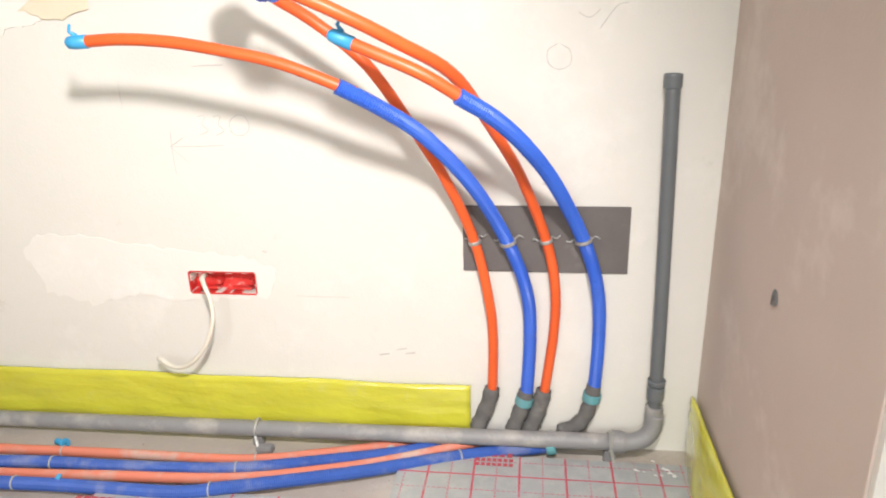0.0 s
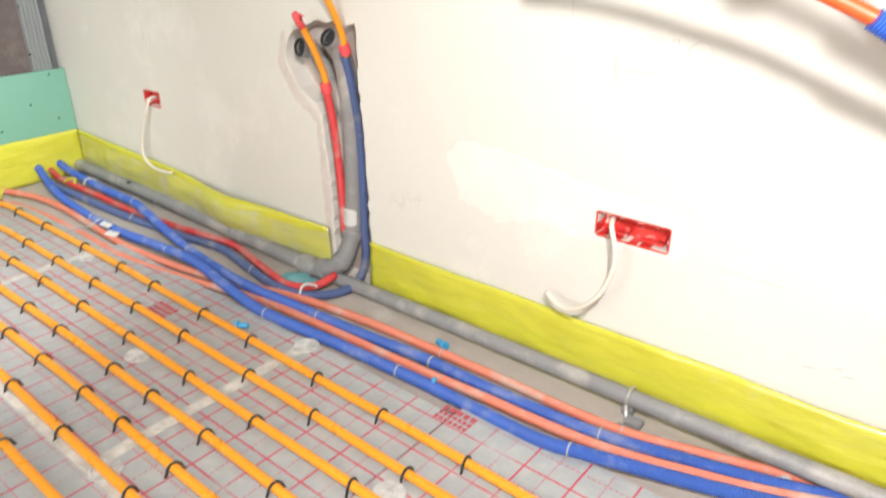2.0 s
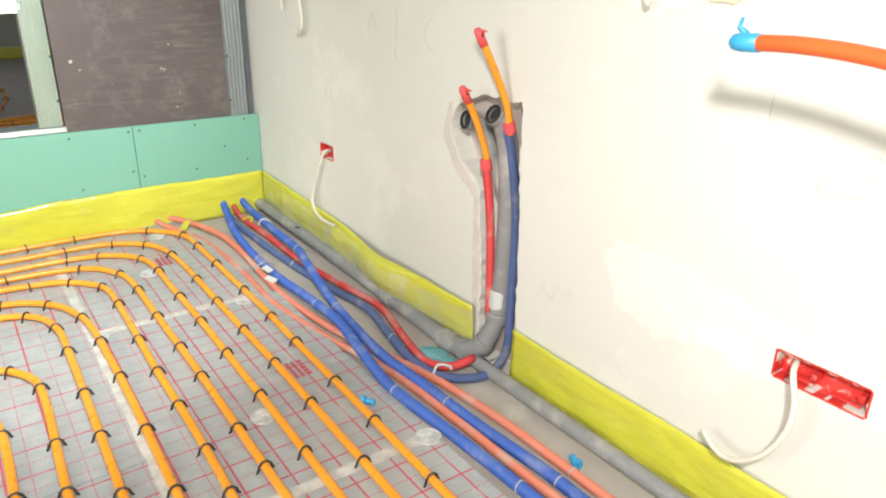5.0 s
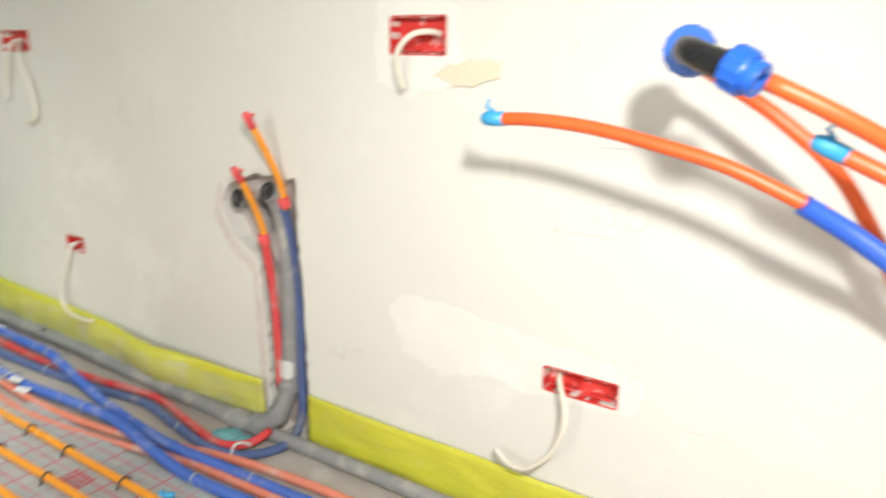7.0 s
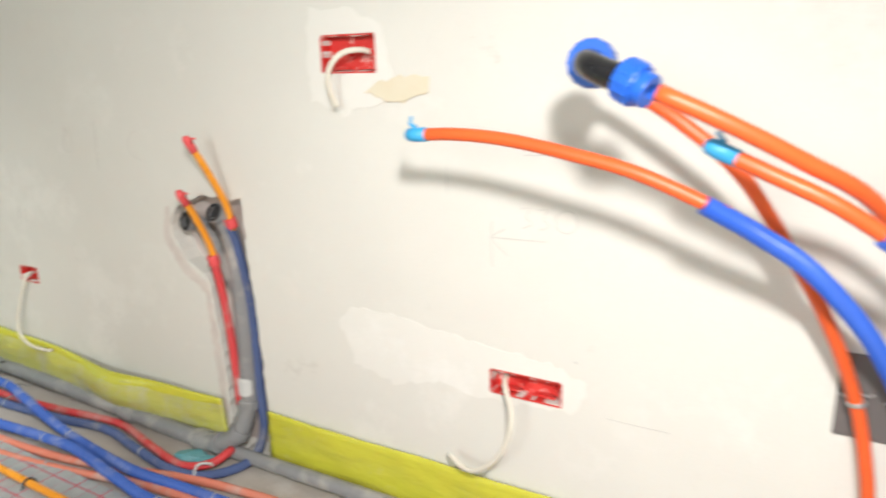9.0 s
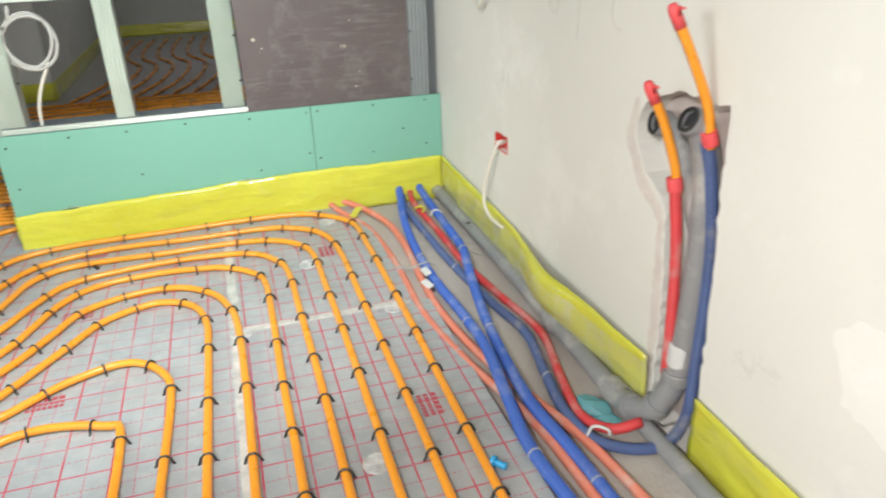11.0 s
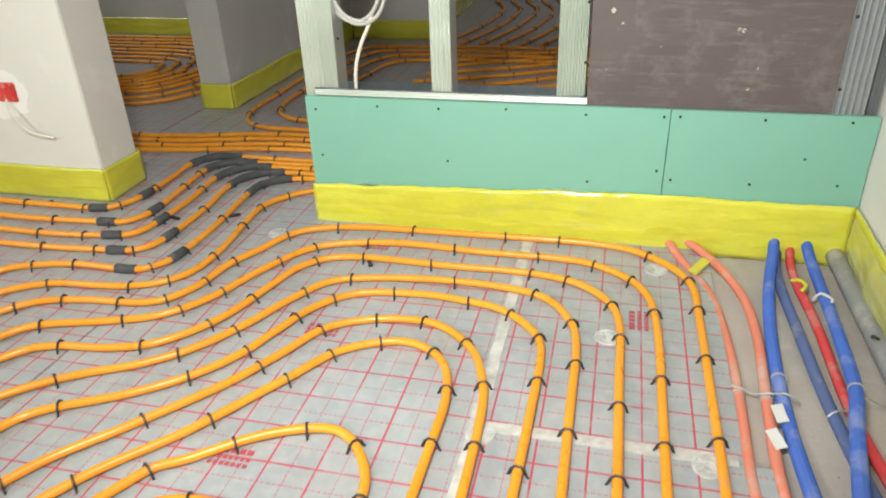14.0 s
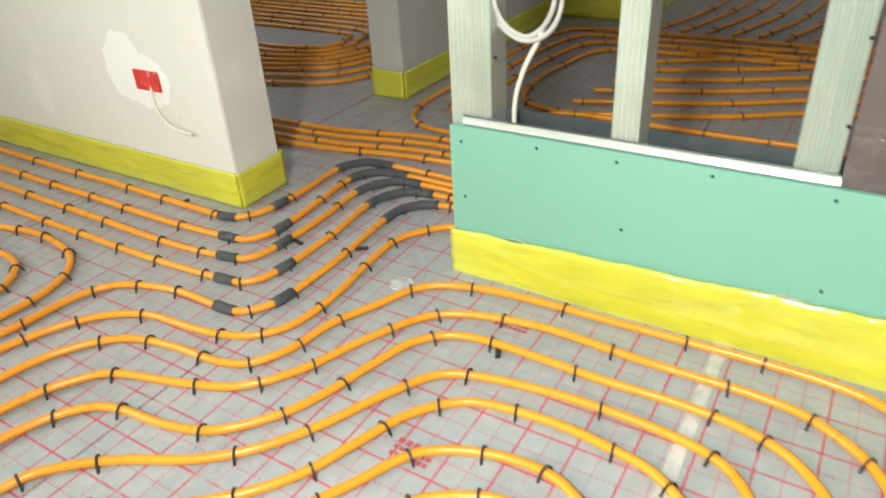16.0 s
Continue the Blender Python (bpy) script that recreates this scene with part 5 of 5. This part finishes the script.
hose_tie([(-2.935, 1.335, 0.010), (-2.918, 1.352, 0.022), (-2.895, 1.362, 0.022), (-2.878, 1.350, 0.014)], "yellow tie on the red hose", PAPER_YELLOW, 0.005)
yt = box("tape_tab", (-0.012, -0.036, 0), (0.012, 0.036, 0.004), PAPER_YELLOW, None, "", 0.001)
yt.matrix_world = pose(-2.945, 1.109, 0.024, 10, 10, 58)
tagged(yt, "yellow tape tab folded on the salmon hose", "tape", group="tape wraps")
for x, y, z, rz in ((-2.385, 1.219, 0.017, 5), (-2.320, 1.204, 0.008, 14)):
    w = box("label_tape", (-0.026, -0.011, 0), (0.026, 0.011, 0.0012), WHITE, None, "", 0.0003)
    w.matrix_world = pose(x, y, z, 18, 0, rz)
    tagged(w, "white paper label taped on a hose", "label", group="hose labels")

# ---- on the foil: tape seams, washers, prints, scraps ----


def seam(x0, x1, y0, y1, label):
    n = max(8, int(max(x1 - x0, y1 - y0) / 0.05))
    along_x = (x1 - x0) > (y1 - y0)
    verts, faces = [], []
    rnd = random.Random(int(abs(x0 * 100 + y0 * 10)))
    for i in range(n + 1):
        t = i / n
        for k in (0, 1):
            x = x0 + (x1 - x0) * t if along_x else (x0, x1)[k] + rnd.uniform(-0.002, 0.002)
            y = (y0, y1)[k] + rnd.uniform(-0.002, 0.002) if along_x else y0 + (y1 - y0) * t
            for z in (0.0004, 0.0016):
                verts.append((x, y, z))
    for i in range(n):
        a, b = i * 4, i * 4 + 4
        faces += [(a + 1, b + 1, b + 3, a + 3), (a, a + 2, b + 2, b), (a, b, b + 1, a + 1), (a + 2, a + 3, b + 3, b + 2)]
    ob = mesh_ob("seam_tape", verts, faces, SEAM, None)
    return tagged(ob, label, "tape", group="seam tapes")


seam(-3.10, 0.30, 0.624, 0.652, "translucent tape over the seam of the insulation panels")
seam(-2.266, -2.236, 0.66, 1.13, "translucent tape across an insulation seam")
seam(-1.350, -1.318, 0.66, 1.18, "dusty translucent tape across an insulation seam")

bm = bmesh.new()
bmesh.ops.create_cone(bm, segments=24, radius1=0.031, radius2=0.030, depth=0.0012, cap_ends=True)
for r0, r1, top in ((0.0265, 0.0305, 0.0030), (0.0095, 0.0135, 0.0026), (0.0, 0.0045, 0.0022)):
    loops = []
    for rr, z in ((r0, 0.0006), (r0, top), (r1, top), (r1, 0.0006)):
        loops.append([bm.verts.new((rr * math.cos(radians(15 * k)) + 1e-5 * (k % 2), rr * math.sin(radians(15 * k)), z)) for k in range(24)])
    for p, q in zip(loops[:-1], loops[1:]):
        for k in range(24):
            j = (k + 1) % 24
            bm.faces.new((p[k], p[j], q[j], q[k]))
for k in range(8):
    turn = Matrix.Rotation(radians(45 * k + 10), 3, "Z")
    r = bmesh.ops.create_cube(bm, size=1.0)
    for v in r["verts"]:
        v.co = turn @ Vector((0.020 + v.co.x * 0.014, v.co.y * 0.0035, 0.0014 + v.co.z * 0.0018))
bmesh.ops.recalc_face_normals(bm, faces=bm.faces[:])
washer = part("fixing_washer", bm, WASHER)
tagged(washer, "spoked clear plastic fixing washer pressed into the foil", "washer", group="fixing washers")
spots = ((-2.945, 1.00), (-2.602, 0.883), (-2.227, 1.077), (-1.61, 0.890), (-1.332, 1.167), (-1.30, 0.652), (-0.85, 0.941), (-0.46, 1.159), (-2.97, -0.13), (-2.228, 0.652))
washer.matrix_world = pose(*spots[0], 0.0016)
for i, (x, y) in enumerate(spots[1:]):
    copy_thing(washer, pose(x, y, 0.0016, 0, 0, i * 37))


def print_mark(x, y, turn):
    """A red printed mark: plain bars where the maker's writing stands."""
    ob = thing("printed_mark", (0, 0, 0), "red printed maker's mark on the foil", "print", group="printed marks")
    for row, (w, n) in enumerate(((0.085, 5), (0.085, 7), (0.085, 7))):
        for k in range(n):
            u0 = -w / 2 + w * k / n
            v0 = 0.016 - row * 0.016
            box("bar", (u0, v0 - 0.0055, 0.0004), (u0 + w / n * 0.72, v0 + (0.0045 if row else 0.008), 0.0012), INK, ob)
    ob.matrix_world = pose(x, y, 0, 0, 0, turn)
    return ob


for x, y, turn in ((-2.69, 0.955, 180), (-2.95, 0.20, 0), (-2.505, 0.21, 0), (-1.76, 1.045, 0), (-0.886, 1.181, 0), (-0.07, 1.405, 0), (-2.07, 0.20, 0)):
    print_mark(x, y, turn if turn != 0 else 90 if x < -1.9 else 0)


def scrap(x, y, z, size, mat, label, category, seed, flat=0.5):
    rnd = random.Random(seed)
    bm = bmesh.new()
    bmesh.ops.create_icosphere(bm, subdivisions=2, radius=1.0)
    for v in bm.verts:
        k = 1 + 0.35 * noise.noise(v.co * 1.7 + Vector((seed, 0, 0)))
        v.co = Vector((v.co.x * size * k, v.co.y * size * 0.6 * k, max(-0.5, v.co.z) * size * flat * k))
    ob = part("scrap", bm, mat)
    ob.matrix_world = pose(x, y, z + size * flat * 0.45, 0, 0, rnd.uniform(0, 180))
    return tagged(ob, label, category, group="scraps")


def plug(x, y, z, turn):
    ob = thing("blue_plug", (x, y, z), "small blue plastic plug lying on the floor", "plug", group="blue plugs")
    d = Vector((math.cos(radians(turn)), math.sin(radians(turn)), 0))
    c = Vector((x, y, z + 0.012))
    keep(ring("head", c, d, 0.013, 0.003, 0.008, CYAN, None, "", 14), ob)
    keep(tube("stem", [c + d * 0.002, c + d * 0.014, c + d * 0.028], 0.0075, CYAN, None, "", 0.006, 10), ob)


plug(-1.525, 1.109, 0.000, 40)
plug(-1.085, 1.389, BASE, 160)
scrap(-1.635, 1.392, BASE + 0.008, 0.050, CYAN_DUST, "dusty teal plastic rag under the drain", "rag", 1, 0.3)
scrap(-1.585, 1.400, BASE + 0.006, 0.036, CYAN_DUST, "dusty teal plastic rag under the drain", "rag", 8, 0.35)
scrap(-0.508, 1.409, BASE, 0.032, WHITE, "white chip of plaster on the concrete", "debris", 2, 0.15)
scrap(-0.313, 1.436, BASE, 0.018, WHITE, "white lump of plaster by the hoses", "debris", 3, 0.8)
scrap(-0.748, 1.384, BASE, 0.008, PINK, "tiny red plastic crumb", "debris", 4)
scrap(-0.993, 1.240, 0.015, 0.010, CYAN, "bit of blue tape on a hose", "tape", 5, 0.3)
scrap(-0.508, 1.169, 0.000, 0.024, WHITE, "white paper scrap on the foil", "debris", 6, 0.08)
for i, (x, y) in enumerate(((-2.838, 0.216), (-3.012, -0.518), (-3.063, -0.330), (-3.042, -1.035))):
    b = box("loose_clip", (-0.02, -0.006, 0), (0.02, 0.006, 0.008), CLIP, None, "", 0.002)
    b.matrix_world = pose(x, y, 0.0005, 0, 0, 25 + 50 * i)
    tagged(b, "loose black clip lying on the foil", "clip", group="loose clips")
rnd = random.Random(8)
v, f = [], []
for i in range(170):
    x, y = rnd.uniform(-3.0, 0.35), rnd.uniform(1.17, 1.43)
    s = rnd.uniform(0.001, 0.0034)
    o = len(v)
    v += [(x - s, y, BASE), (x + s, y - s, BASE), (x, y + s, BASE), (x, y, BASE + s * 1.2)]
    f += [(o, o + 1, o + 3), (o + 1, o + 2, o + 3), (o + 2, o, o + 3)]
tagged(mesh_ob("mortar_crumbs", v, f, MORTAR), "fine crumbs of mortar on the concrete", "debris", kind="stuff")
rnd = random.Random(9)
v, f = [], []
for i in range(14):
    x, y = 0.25 + rnd.uniform(-0.03, 0.07), 1.42 + rnd.uniform(-0.04, 0.015)
    s = rnd.uniform(0.002, 0.008)
    o = len(v)
    v += [(x - s, y, 0.001), (x + s, y - s * 0.6, 0.001), (x, y + s, 0.001), (x, y, 0.001 + s * 0.5)]
    f += [(o, o + 1, o + 3), (o + 1, o + 2, o + 3), (o + 2, o, o + 3)]
tagged(mesh_ob("plaster_chips", v, f, WHITE), "white plaster chips in the corner", "debris", kind="stuff")
wad = tube("wire_scrap", [(-0.015, 0, 0.004), (0, 0.008, 0.006), (0.012, 0, 0.012), (0.0, -0.008, 0.008), (-0.01, 0.004, 0.006)], 0.002, CLIP, None, "", 0.004, 6)
wad.matrix_world = pose(-2.660, 1.454, 0.030)
tagged(wad, "bit of black wire on the drain pipe", "wire")

# ---- pencil marks and scratches on the plaster ----


def stroke(points, w=0.0008):
    line = curve([(x, NORTH - 0.0008, z) for x, z in points], 0.008)
    verts, faces = sweep(line, w, 4)
    return mesh_ob("pencil_mark", verts, faces, PENCIL, north)


stroke([(-0.772, 0.675), (-0.712, 0.676), (-0.650, 0.678)])
stroke([(-0.772, 0.675), (-0.738, 0.695)])
stroke([(-0.772, 0.675), (-0.733, 0.640)])
stroke([(-0.767, 0.708), (-0.768, 0.660), (-0.767, 0.614)])
stroke([(-0.866, 0.816), (-0.867, 0.785), (-0.866, 0.755)])
stroke([(-0.698, 0.841), (-0.665, 0.843), (-0.631, 0.843)])
stroke([(-0.704, 0.738), (-0.684, 0.741), (-0.694, 0.722), (-0.680, 0.710), (-0.702, 0.699)])
stroke([(-0.668, 0.738), (-0.650, 0.740), (-0.658, 0.722), (-0.645, 0.709), (-0.666, 0.699)])
stroke([(-0.615, 0.742), (-0.632, 0.728), (-0.628, 0.703), (-0.605, 0.699), (-0.590, 0.716), (-0.597, 0.738), (-0.615, 0.742)])
stroke([(0.049, 0.872), (0.066, 0.862), (0.068, 0.836), (0.045, 0.826), (0.026, 0.838), (0.024, 0.862), (0.042, 0.874)])
stroke([(-0.525, 0.336), (-0.47, 0.335), (-0.40, 0.336)])
stroke([(-0.592, 0.442), (-0.582, 0.439)], 0.002)
stroke([(0.08, 0.93), (0.10, 0.92), (0.12, 0.935)])
stroke([(0.12, 0.90), (0.15, 0.94), (0.17, 0.945)])
stroke([(0.02, 0.60), (0.03, 0.598)], 0.002)
stroke([(-2.14, 0.86), (-2.16, 0.80), (-2.12, 0.79), (-2.12, 0.83), (-2.14, 0.86)])
stroke([(-2.00, 0.88), (-2.005, 0.80), (-2.01, 0.74)])
stroke([(-2.46, 0.60), (-2.47, 0.56)])
stroke([(-2.42, 0.60), (-2.43, 0.55)])
stroke([(-1.83, 0.86), (-1.86, 0.83), (-1.85, 0.79), (-1.82, 0.78)])
stroke([(0.42 - 0.12, 1.18), (0.31, 1.12)])
for i, (x, z) in enumerate(((-0.30, 0.21), (-0.34, 0.195), (-0.28, 0.20))):
    stroke([(x, z), (x + 0.025, z + 0.004)], 0.002)
gouge = scrap(EAST - 0.001, 1.13, 0.51, 0.010, BOOT, "small dark gouge in the side wall", "gouge", 12, 1.5)
